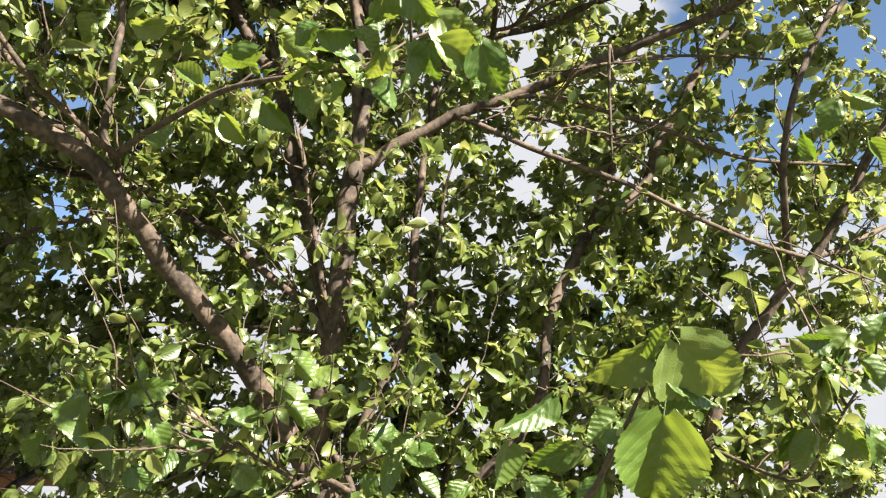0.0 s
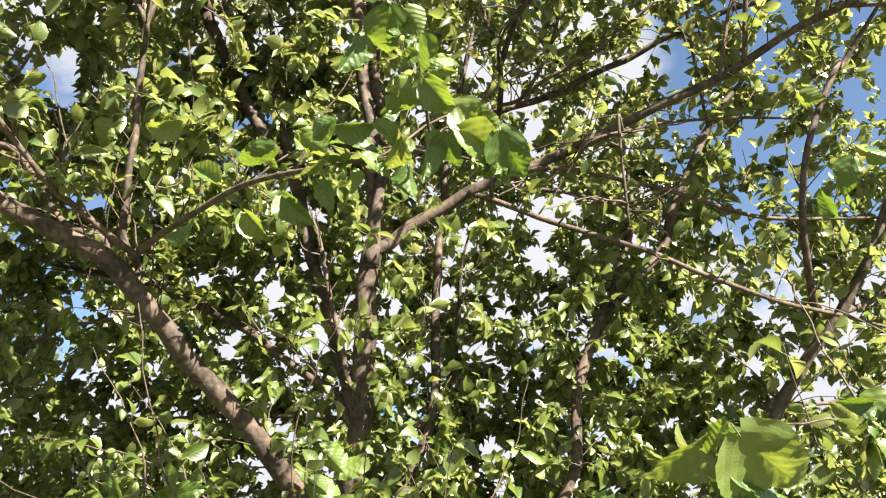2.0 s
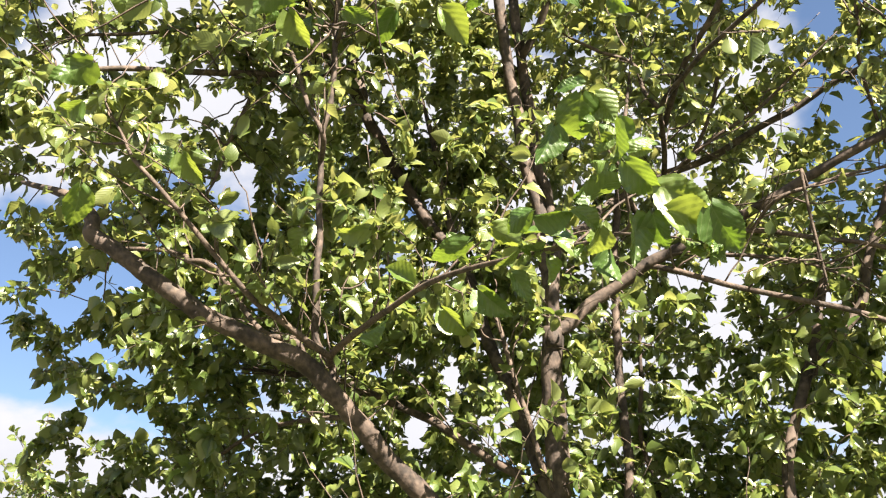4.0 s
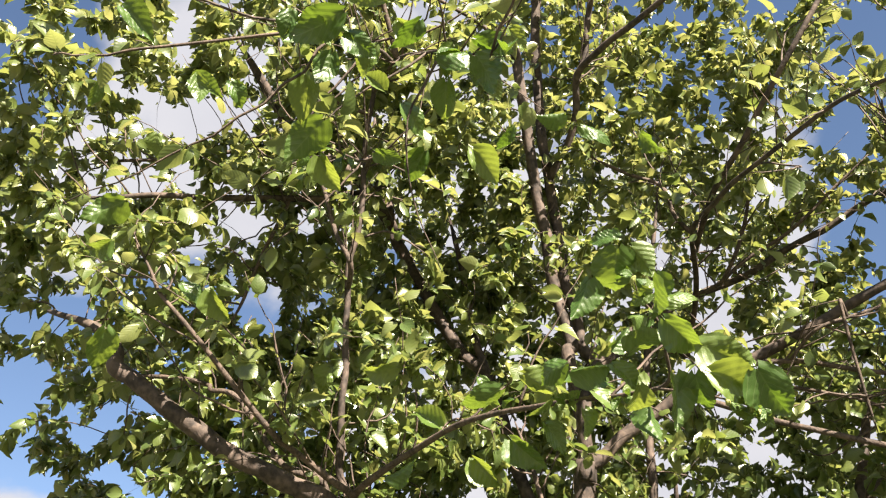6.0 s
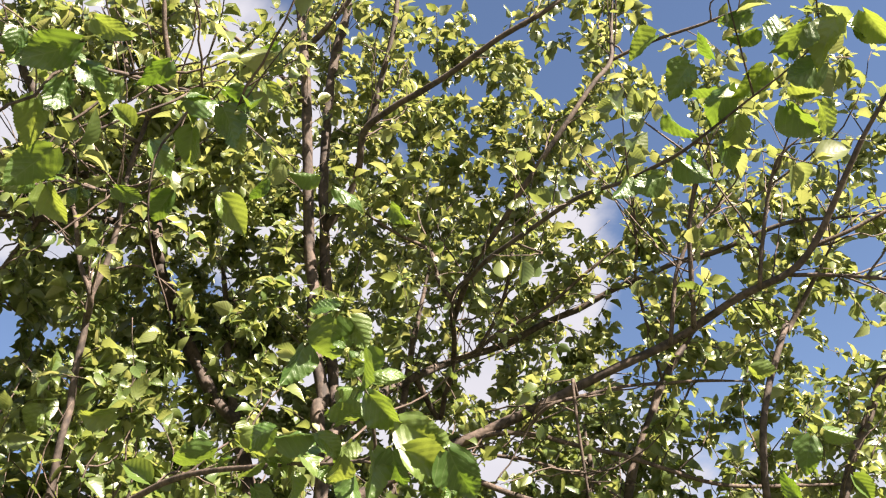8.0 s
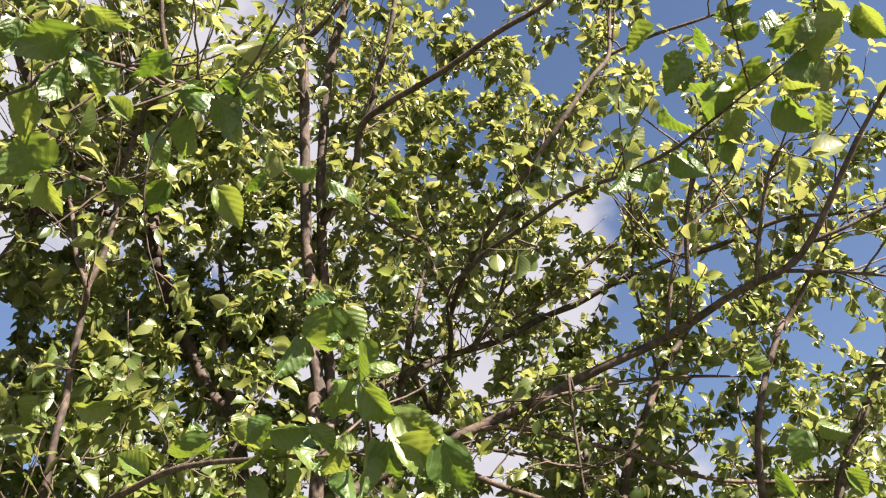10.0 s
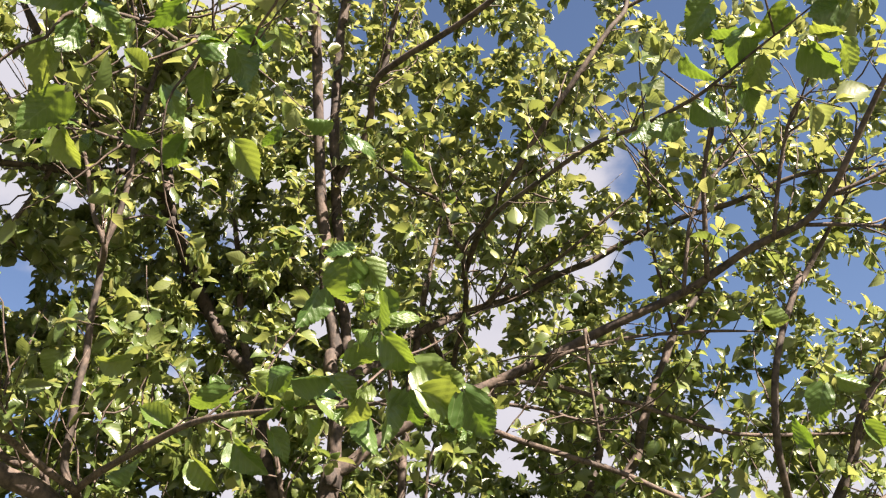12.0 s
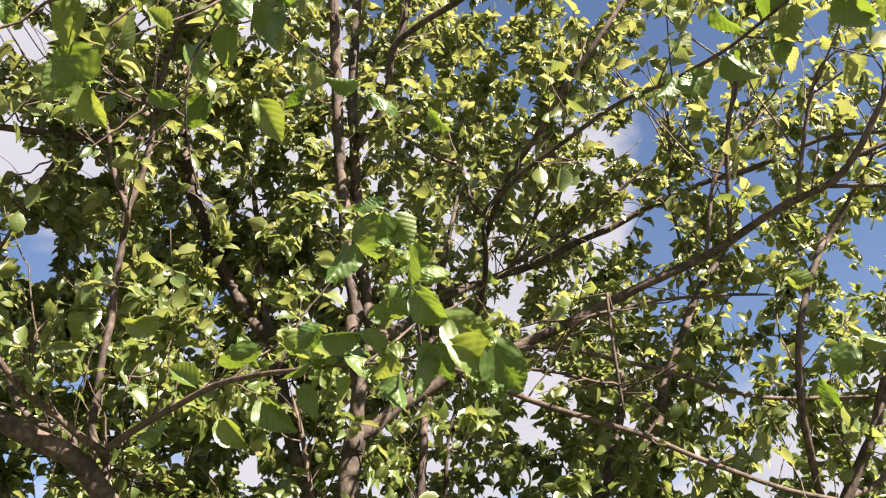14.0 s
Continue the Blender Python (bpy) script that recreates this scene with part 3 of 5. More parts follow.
BOUGHS["shoot_near_right_side"] = limb([(0.30, 1.61, 1.77), (0.29, 1.62, 1.79), (0.24, 1.67, 1.82), (0.20, 1.73, 1.85)], 0.003, 0.002)
BOUGHS["shoot_low_left"] = limb([(-0.62, 3.82, 1.92), (-0.79, 3.57, 2.02), (-0.95, 3.37, 2.12), (-1.08, 3.26, 2.17), (-1.20, 3.18, 2.20)], 0.010, 0.004)
BOUGHS["shoot_low_left_b"] = limb([(-0.83, 3.54, 2.04), (-1.01, 3.47, 2.01), (-1.19, 3.41, 2.02), (-1.37, 3.35, 2.06), (-1.50, 3.35, 2.04)], 0.008, 0.004)
BOUGHS["shoot_low_mid"] = limb([(-0.55, 3.90, 1.94), (-0.32, 3.52, 1.97), (-0.18, 3.29, 1.99), (-0.08, 3.11, 2.02)], 0.009, 0.004)
BOUGHS["shoot_high_left"] = limb([(-1.10, 2.85, 5.35), (-1.02, 2.36, 4.87), (-0.95, 1.84, 4.32), (-0.95, 1.59, 4.07), (-1.00, 1.50, 4.03)], 0.013, 0.003)
BOUGHS["shoot_high_left_b"] = limb([(-1.35, 3.21, 4.97), (-1.28, 3.07, 4.92), (-1.20, 2.73, 4.58), (-1.12, 2.31, 4.22), (-1.11, 2.06, 4.05), (-1.16, 1.92, 3.99)], 0.010, 0.004)
BOUGHS["shoot_high_mid"] = limb([(-1.28, 3.13, 5.45), (-1.07, 2.86, 5.36), (-0.82, 2.36, 4.78), (-0.64, 1.99, 4.33), (-0.51, 1.81, 4.06), (-0.40, 1.72, 3.93)], 0.011, 0.003)
BOUGHS["shoot_right_near"] = limb([(2.35, 4.31, 2.95), (1.91, 3.49, 2.47), (1.59, 3.07, 2.28), (1.44, 2.96, 2.22), (1.29, 2.87, 2.24)], 0.012, 0.004)
BOUGHS["shoot_right_low"] = limb([(1.39, 4.75, 2.16), (1.39, 4.62, 2.17), (1.60, 4.09, 1.95), (1.36, 3.17, 1.97), (1.42, 3.03, 2.11), (1.58, 3.17, 2.20)], 0.012, 0.004)

# ---- openings: cones cut through the crown from the camera's place, fitted to its view of the sky ----
# near the middle of the camera's path
VIEWPOINT = Vector((-0.1, 0.0, 1.8))
OPENINGS = []


def opening(x, y, z, r):
    OPENINGS.append((Vector((x, y, z)), r))


for x, y, z, r in (
    (-3.92, 4.07, 6.79, 0.12),
    (-3.79, 4.83, 4.70, 0.13),
    (-3.78, 5.17, 3.78, 0.11),
    (-3.73, 4.99, 4.27, 0.09),
    (-3.64, 4.82, 4.72, 0.13),
    (-3.59, 4.51, 5.58, 0.05),
    (-3.53, 5.16, 3.79, 0.13),
    (-3.47, 4.27, 6.25, 0.13),
    (-3.46, 4.08, 6.77, 0.13),
    (-3.43, 4.83, 4.70, 0.13),
    (-3.18, 4.26, 6.26, 0.11),
    (-3.08, 4.43, 5.79, 0.09),
    (-3.08, 4.46, 5.71, 0.09),
    (-3.06, 4.11, 6.69, 0.20),
    (-3.02, 5.42, 3.07, 0.05),
    (-2.97, 5.17, 3.76, 0.05),
    (-2.94, 4.89, 4.54, 0.07),
    (-2.86, 5.74, 2.20, 0.10),
    (-2.84, 4.35, 6.03, 0.12),
    (-2.84, 4.87, 4.59, 0.05),
):
    opening(x, y, z, r)
for x, y, z, r in (
    (-2.81, 5.78, 2.10, 0.15),
    (-2.81, 5.09, 4.00, 0.05),
    (-2.77, 5.78, 2.10, 0.14),
    (-2.67, 5.08, 4.02, 0.05),
    (-2.66, 4.15, 6.57, 0.12),
    (-2.66, 5.79, 2.07, 0.08),
    (-2.66, 5.17, 3.76, 0.07),
    (-2.62, 4.68, 5.12, 0.10),
    (-2.62, 4.44, 5.78, 0.12),
    (-2.60, 5.79, 2.07, 0.10),
    (-2.58, 4.17, 6.50, 0.05),
    (-2.57, 4.65, 5.20, 0.11),
    (-2.57, 3.98, 7.04, 0.13),
    (-2.53, 5.15, 3.82, 0.07),
    (-2.53, 4.42, 5.82, 0.07),
    (-2.52, 4.61, 5.30, 0.11),
    (-2.51, 5.53, 2.79, 0.05),
    (-2.47, 5.19, 3.71, 0.10),
    (-2.46, 4.70, 5.05, 0.08),
    (-2.34, 4.69, 5.09, 0.06),
):
    opening(x, y, z, r)
for x, y, z, r in (
    (-2.30, 4.94, 4.39, 0.09),
    (-2.25, 5.34, 3.31, 0.05),
    (-2.24, 4.46, 5.73, 0.09),
    (-2.18, 5.18, 3.75, 0.07),
    (-2.00, 4.78, 4.83, 0.05),
    (-1.99, 5.32, 3.35, 0.04),
    (-1.86, 4.40, 5.88, 0.06),
    (-1.68, 5.53, 2.79, 0.07),
    (-1.68, 3.97, 7.05, 0.07),
    (-1.62, 4.05, 6.85, 0.04),
    (-1.53, 4.37, 5.97, 0.08),
    (-1.46, 5.63, 2.51, 0.08),
    (-1.45, 5.35, 3.27, 0.05),
    (-1.43, 3.95, 7.13, 0.06),
    (-1.32, 5.25, 3.55, 0.05),
    (-1.31, 5.19, 3.72, 0.05),
    (-1.21, 4.90, 4.51, 0.04),
    (-1.21, 5.16, 3.78, 0.10),
    (-1.20, 3.97, 7.06, 0.10),
    (-1.18, 5.14, 3.85, 0.08),
):
    opening(x, y, z, r)
for x, y, z, r in (
    (-1.12, 5.46, 2.96, 0.04),
    (-0.52, 4.06, 6.81, 0.04),
    (-0.45, 5.11, 3.93, 0.04),
    (-0.31, 5.39, 3.17, 0.05),
    (-0.24, 4.78, 4.84, 0.03),
    (-0.17, 4.86, 4.63, 0.03),
    (0.06, 5.61, 2.55, 0.04),
    (0.07, 4.27, 6.24, 0.05),
    (0.13, 5.54, 2.76, 0.05),
    (0.14, 4.04, 6.88, 0.04),
    (0.17, 4.94, 4.41, 0.04),
    (0.24, 4.78, 4.83, 0.04),
    (0.35, 4.76, 4.90, 0.05),
    (0.36, 4.28, 6.22, 0.05),
    (0.36, 5.05, 4.10, 0.06),
    (0.39, 5.10, 3.97, 0.05),
    (0.43, 4.94, 4.41, 0.04),
    (0.44, 5.10, 3.95, 0.08),
    (0.52, 4.99, 4.25, 0.05),
    (0.52, 5.12, 3.91, 0.08),
):
    opening(x, y, z, r)
for x, y, z, r in (
    (0.54, 5.02, 4.17, 0.04),
    (0.56, 4.09, 6.73, 0.08),
    (0.57, 5.55, 2.72, 0.05),
    (0.61, 4.91, 4.48, 0.05),
    (0.67, 4.95, 4.38, 0.06),
    (0.67, 5.01, 4.20, 0.06),
    (0.68, 5.38, 3.21, 0.04),
    (0.72, 4.85, 4.64, 0.06),
    (0.72, 4.84, 4.69, 0.04),
    (0.72, 5.46, 2.96, 0.05),
    (0.76, 4.14, 6.59, 0.06),
    (0.78, 3.90, 7.25, 0.06),
    (0.79, 5.00, 4.24, 0.04),
    (0.79, 5.09, 4.00, 0.05),
    (0.79, 5.31, 3.38, 0.05),
    (0.81, 4.82, 4.73, 0.05),
    (0.84, 5.16, 3.79, 0.05),
    (0.87, 5.53, 2.79, 0.05),
    (0.88, 5.00, 4.23, 0.06),
    (0.90, 4.89, 4.55, 0.05),
):
    opening(x, y, z, r)
for x, y, z, r in (
    (0.91, 4.99, 4.25, 0.05),
    (0.94, 4.62, 5.29, 0.08),
    (0.98, 4.78, 4.83, 0.05),
    (1.00, 5.06, 4.06, 0.05),
    (1.01, 5.36, 3.24, 0.05),
    (1.08, 5.23, 3.59, 0.05),
    (1.08, 4.57, 5.42, 0.08),
    (1.09, 5.04, 4.14, 0.04),
    (1.11, 5.10, 3.96, 0.05),
    (1.16, 5.30, 3.41, 0.05),
    (1.20, 4.99, 4.26, 0.05),
    (1.21, 4.98, 4.28, 0.06),
    (1.23, 4.86, 4.62, 0.04),
    (1.23, 5.12, 3.90, 0.04),
    (1.24, 4.13, 6.64, 0.13),
    (1.33, 4.06, 6.82, 0.11),
    (1.33, 4.63, 5.25, 0.08),
    (1.34, 4.67, 5.14, 0.08),
    (1.36, 5.07, 4.04, 0.06),
    (1.37, 3.91, 7.22, 0.07),
):
    opening(x, y, z, r)
for x, y, z, r in (
    (1.38, 5.19, 3.72, 0.05),
    (1.39, 4.47, 5.68, 0.11),
    (1.40, 4.95, 4.38, 0.05),
    (1.41, 5.26, 3.53, 0.08),
    (1.41, 4.92, 4.46, 0.05),
    (1.42, 4.89, 4.55, 0.08),
    (1.43, 4.99, 4.26, 0.06),
    (1.46, 5.07, 4.03, 0.04),
    (1.46, 4.94, 4.39, 0.07),
    (1.50, 4.50, 5.62, 0.10),
    (1.50, 5.06, 4.06, 0.05),
    (1.52, 4.73, 4.97, 0.10),
    (1.54, 5.10, 3.97, 0.07),
    (1.64, 5.37, 3.22, 0.06),
    (1.65, 4.40, 5.87, 0.07),
    (1.66, 5.09, 3.99, 0.06),
    (1.66, 5.22, 3.63, 0.06),
    (1.71, 5.00, 4.24, 0.06),
    (1.72, 4.19, 6.46, 0.10),
    (1.86, 4.91, 4.48, 0.06),
):
    opening(x, y, z, r)
for x, y, z, r in (
    (2.00, 5.09, 3.99, 0.06),
    (2.01, 4.18, 6.49, 0.11),
    (2.04, 4.91, 4.47, 0.06),
    (2.10, 4.48, 5.67, 0.05),
    (2.23, 5.58, 2.65, 0.05),
    (2.26, 4.75, 4.91, 0.07),
    (2.29, 4.58, 5.39, 0.07),
    (2.34, 4.98, 4.29, 0.06),
    (2.34, 5.22, 3.62, 0.06),
    (2.62, 4.33, 6.09, 0.08),
    (2.63, 4.89, 4.54, 0.07),
    (2.63, 4.80, 4.78, 0.12),
    (2.70, 4.11, 6.68, 0.05),
    (2.80, 4.83, 4.71, 0.08),
    (2.94, 4.76, 4.89, 0.15),
    (3.03, 4.27, 6.24, 0.08),
    (3.05, 4.44, 5.78, 0.09),
    (3.17, 4.80, 4.79, 0.11),
    (3.24, 4.27, 6.23, 0.08),
    (3.24, 4.60, 5.34, 0.09),
):
    opening(x, y, z, r)
for x, y, z, r in (
    (3.31, 4.43, 5.81, 0.08),
    (3.71, 4.08, 6.77, 0.08),
):
    opening(x, y, z, r)
for x, y, z, r in ((-2.85, 3.43, 6.05, 0.13), (-2.64, 3.53, 6.11, 0.14), (-2.39, 3.64, 6.14, 0.12), (-3.00, 3.73, 5.68, 0.12), (-2.60, 4.10, 5.56, 0.14), (-2.50, 4.47, 5.15, 0.11), (-2.49, 4.58, 5.00, 0.11)):
    opening(x, y, z, r)

TREE_FOOT = (-0.6, 4.5, 0.0)
tree = tagged(empty("mulberry_tree", TREE_FOOT), "large spreading mulberry tree in full spring leaf, grey-brown bark", "tree")
for key, b in BOUGHS.items():
    thick = b.radii[0] > 0.03
    v, f = tube(b.path, b.radii, 14 if thick else 8, 0.16 if thick else 0.10)
    mesh_part("trunk" if key == "trunk" else ("branch" if thick else "twig"), v, f, BARK if b.radii[0] > 0.018 else TWIG, tree)


# ---- leaves ----
OUTLINE_S = (0, 0.05, 0.12, 0.22, 0.35, 0.5, 0.65, 0.8, 0.9, 0.96, 1)
OUTLINE_W = (0.07, 0.19, 0.295, 0.375, 0.41, 0.385, 0.315, 0.195, 0.095, 0.037, 0)
FINE = tuple(k / 34 for k in range(35))
MIDDLE = (0, 0.10, 0.30, 0.55, 0.80, 1)
COARSE = (0, 0.12, 0.42, 0.78, 1)


def leaf_template(rows, cols, teeth, fold, droop, wave, seed, stalk=3):
    """A heart-shaped leaf, 1 long, base at the origin, tip towards +y, upper face +z. Returns verts, faces, uvs."""
    r = random.Random(seed)
    verts, uvs, faces = [], [], []
    skew = r.uniform(-0.07, 0.07)
    curl, roll = r.uniform(-0.9, 0.2), r.uniform(-0.55, 0.55)
    lean = [r.uniform(-1, 1) for _ in rows]
    for i, s in enumerate(rows):
        half = float(np.interp(s, OUTLINE_S, OUTLINE_W))
        for j in range(-cols, cols + 1):
            u = j / cols
            x = u * half
            y = s - 0.16 * abs(u) ** 1.5 * (1 - s) ** 4 + 0.05 * abs(u) * (1 - s)
            if abs(j) == cols and teeth:
                # small forward teeth, a little uneven
                x *= 1 + (0.028 if i % 2 else -0.022) + 0.012 * lean[i]
                y += (0.012 if i % 2 else -0.008) + 0.004 * lean[i]
            z = fold * abs(u) ** 1.4 * half - droop * s * s + wave * math.sin(s * 7 + seed + (1.3 if j > 0 else 0)) * abs(u) * 0.5
            if cols > 3:
                # the blade swells between the side veins and is drawn in along them and along the midrib
                run = 6.0 * s - 7.0 * abs(0.5 * u * half / 0.43) ** 1.3
                z += 0.019 * math.cos(2 * math.pi * run) * min(1.0, 3 * abs(u)) * (1 - 0.5 * s) - 0.022 * (1 - min(1.0, 3 * abs(u)))
                z += 0.8 * curl * max(0.0, s - 0.3) ** 2 + roll * u * abs(u) * half
                z += wave * 0.16 * math.sin(s * 23 + 2 * seed + 3 * u) * abs(u) ** 3
            verts.append((x + skew * s * (1 - s) * 2, y, z))
            uvs.append((0.5 + 0.5 * u * half / 0.43, s))
    w = 2 * cols + 1
    for i in range(len(rows) - 1):
        for j in range(w - 1):
            a = i * w + j
            faces.append((a, a + 1, a + 1 + w, a + w))
    # petiole
    n = len(verts)
    thick = 0.010 if cols > 3 else 0.013
    for y, z in ((0.02, 0.0), (-0.15, -0.05) if cols > 3 else (-0.36, 0.06)):
        for a in range(stalk):
            verts.append((thick * math.cos(a * 2.1), y, z + thick * math.sin(a * 2.1)))
            uvs.append((0.5, 0.02))
    for a in range(stalk):
        b = (a + 1) % stalk
        faces.append((n + a, n + b, n + stalk + b, n + stalk + a))
    return np.array(verts), faces, np.array(uvs)


SMALL = [leaf_template(MIDDLE, 1, False, fd, dr, wv, sd) for fd, dr, wv, sd in
         ((0.50, 0.18, 0.08, 1), (0.75, 0.32, 0.09, 2), (0.35, 0.42, 0.14, 3), (1.05, 0.22, 0.08, 4), (-0.40, 0.30, 0.14, 5), (0.60, 0.55, 0.15, 6), (0.15, 0.10, 0.20, 7))]
PLAIN = [leaf_template(COARSE, 1, False, fd, dr, wv, sd, 0) for fd, dr, wv, sd in ((0.50, 0.18, 0.08, 1), (0.75, 0.32, 0.09, 2), (0.35, 0.42, 0.14, 3), (-0.40, 0.30, 0.14, 5), (1.0, 0.25, 0.10, 4))]
LARGE = [leaf_template(FINE, 4, True, fd, dr, wv, sd) for fd, dr, wv, sd in
         ((0.15, 0.16, 0.10, 11), (0.70, 0.34, 0.14, 12), (0.30, 0.48, 0.18, 13), (1.00, 0.22, 0.12, 14), (-0.45, 0.30, 0.16, 15), (0.45, 0.14, 0.20, 16),
          (0.20, 0.30, 0.22, 17), (0.60, 0.55, 0.14, 18))]


def leaf_pose(base, tip_way, up_way, size, wide=1.0):
    y = Vector(tip_way).normalized()
    z = Vector(up_way)
    z = (z - y * z.dot(y)).normalized()
    x = y.cross(z)
    m = Matrix((x * size * wide, y * size, z * size)).transposed().to_4x4()
    m.translation = base
    return m


class Foliage:
    """Many leaves joined in one mesh."""

    def __init__(self):
        self.v, self.f, self.u, self.n = [], [], [], 0

    def add(self, template, m):
        verts, faces, uvs = template
        a = np.array(m)
        self.v.append(verts @ a[:3, :3].T + a[:3, 3])
        self.u.append(uvs)
        n = self.n
        self.f.extend([tuple(k + n for k in face) for face in faces])
        self.n += len(verts)

    def link(self, name, mat, parent, label):
        ob = mesh_part(name, np.concatenate(self.v).tolist(), self.f, mat, parent, label, uvs=np.concatenate(self.u))
        return tagged(ob, kind="stuff")


class Wood:
    """Many thin shoots joined in one mesh."""

    def __init__(self):
        self.v, self.f = [], []

    def add(self, path, r0, r1, sides=4):
        n = len(path) - 1
        v, f = tube(path, [r0 + (r1 - r0) * k / n for k in range(n + 1)], sides)
        k = len(self.v)
        self.v += v
        self.f += [tuple(i + k for i in face) for face in f]


def shoot_leaves(path, count, size, add, r, spread=0.46, up=(0.34, -0.26, 0.62)):
    """Leaves in tufts of two to five on short spurs along a shoot, closer towards its end, blades turned up to the light and tips hanging out."""
    n = len(path) - 1
    tufts = max(2, round(count / 3.2))
    for k in range(tufts):
        s = (k + r.uniform(0.2, 1.0)) / tufts
        s = 0.2 + 0.8 * (1 - (1 - s) ** 1.15)
        i = min(int(s * n), n - 1)
        node = path[i].lerp(path[i + 1], s * n - i)
        along = (path[i + 1] - path[i]).normalized()
        side = along.orthogonal().normalized()
        side.rotate(Matrix.Rotation(k * 2.4 + r.uniform(-0.5, 0.5), 3, along))
        lean = Vector(up) + Vector((r.gauss(0, 0.42), r.gauss(0, 0.42), r.gauss(0, 0.36)))
        some = r.choice((3, 3, 4, 4, 5))
        out = (side + along * r.uniform(0.2, 0.9)).normalized()
        for j in range(some):
            tip = out.copy()
            tip.rotate(Matrix.Rotation((j - (some - 1) / 2) * 5.2 / some + r.uniform(-0.35, 0.35), 3, lean.normalized()))
            tip += along * r.uniform(-0.1, 0.35) + Vector((0, 0, r.uniform(-0.75, 0.15)))
            tip.normalize()
            normal = lean + Vector((r.gauss(0, spread), r.gauss(0, spread), r.gauss(0, spread))) + tip * 0.25
            sz = size * r.choice((0.38, 0.55, 0.72, 0.88, 1.05, 1.3)) * r.uniform(0.88, 1.12)
            add(node + tip * sz * 0.34, tip, normal, sz)


def crook(path, much=0.011):
    """Small kinks along a shoot, its ends left in place."""
    last = len(path) - 1
    return [q if k in (0, last) else q + noise.noise_vector(q * 8.0) * much + noise.noise_vector(q * 23.0) * 0.4 * much for k, q in enumerate(path)]


# points of the boughs to which shoots can join
NODES = []
for key, b in BOUGHS.items():
    if key == "trunk":
        continue
    for q, rad in zip(b.path[::2], b.radii[::2]):
        NODES.append((q, rad))
node_at = np.array([tuple(q) for q, _ in NODES])
node_r = [rad for _, rad in NODES]


def join_shoot(goal, wood, r):
    """A shoot from the nearest bough or twig to the goal; later shoots may join it in turn."""
    global node_at
    d = np.linalg.norm(node_at - np.array(goal), axis=1)
    below = np.where(node_at[:, 2] > goal[2] + 0.15, 0.35, 0.0)
    k = int(np.argmin(d + below))
    root = Vector(node_at[k])
    goal = Vector(goal)
    span = (goal - root).length
    sag = Vector((r.gauss(0, 0.10), r.gauss(0, 0.10), 0.12 + r.gauss(0, 0.08))) * span
    mids = [root, root.lerp(goal, 0.35) + sag * 0.8, root.lerp(goal, 0.7) + sag * 0.7, goal]
    path = crook(spline(mids, 4), 0.006 + 0.02 * min(span, 1.0))
    rad = min(node_r[k] * 0.7, 0.005 + 0.006 * span)
    wood.add(path, rad, 0.003, 4 if span > 0.6 else 3)
    new_nodes = path[4::4]
    node_at = np.vstack([node_at, [tuple(q) for q in new_nodes]])
    node_r.extend([rad * 0.6] * len(new_nodes))
    return path


def finish_openings():
    far = np.array([tuple(q - VIEWPOINT) for q, _ in OPENINGS])
    reach = np.linalg.norm(far, axis=1)
    return far / reach[:, None], np.array([r if r > 0.085 else 0.6 * r for _, r in OPENINGS]) / reach


OPEN_WAY, OPEN_SPREAD = finish_openings()


def open_at(q, soft=0.0):
    """Whether a place lies in one of the openings, cones that widen with the distance from the camera's place."""
    v = np.array(q - VIEWPOINT)
    d = float(np.linalg.norm(v))
    off = np.sqrt(np.maximum(0.0, 1 - np.minimum(1.0, OPEN_WAY @ (v / d)) ** 2))
    return bool((off < OPEN_SPREAD * (1 - soft)).any())


wood, leaves, upper_leaves = Wood(), Foliage(), Foliage()

# most leaves between the camera's place and a bough are dropped, to keep boughs in view
bough_at = np.array([tuple(q - VIEWPOINT) for b in BOUGHS.values() for q in b.path])
bough_far = np.linalg.norm(bough_at, axis=1)
bough_way = bough_at / bough_far[:, None]
bough_wide = np.array([r for b in BOUGHS.values() for r in b.radii]) / bough_far
CLEARED = {"limb_right": 0.93, "limb_back_left": 0.88, "stem_pair": 0.88, "stem_mid": 0.82, "stem_back": 0.75, "branch_center_right": 0.66, "leader_twin": 0.75, "limb_left": 0.82, "leader": 0.72, "limb_second": 0.88, "twig_long_low": 0.85, "twig_long_high": 0.8,
        "twig_near_sky": 0.8, "branch_sky": 0.8, "branch_right": 0.5, "twig_forward": 0.9, "stem_left": 0.8, "trunk": 0.6}
bough_cleared = np.array([CLEARED.get(key, 0.62) for key, b in BOUGHS.items() for _ in b.path])


def covers_bough(q):
    v = np.array(q - VIEWPOINT)
    d = float(np.linalg.norm(v))
    off = np.sqrt(np.maximum(0.0, 1 - np.minimum(1.0, bough_way @ (v / d)) ** 2))
    hit = (off < bough_wide + 0.010) & (bough_far > d)
    return bool(hit.any()) and rng.random() < float(bough_cleared[hit].max())


def add_small(base, tip, normal, size):
    mid = base + tip * size * 0.5
    if (not open_at(mid, 0.35 * rng.random()) or rng.random() < 0.02) and not covers_bough(mid):
        # the yellower leaf material grows more frequent towards the top of the crown
        side = upper_leaves if rng.random() < (mid.z - 3.3) / 2.0 else leaves
        side.add(rng.choice(SMALL if (mid - VIEWPOINT).length < 3.9 else PLAIN), leaf_pose(base, tip, normal, size, rng.uniform(0.76, 1.08)))


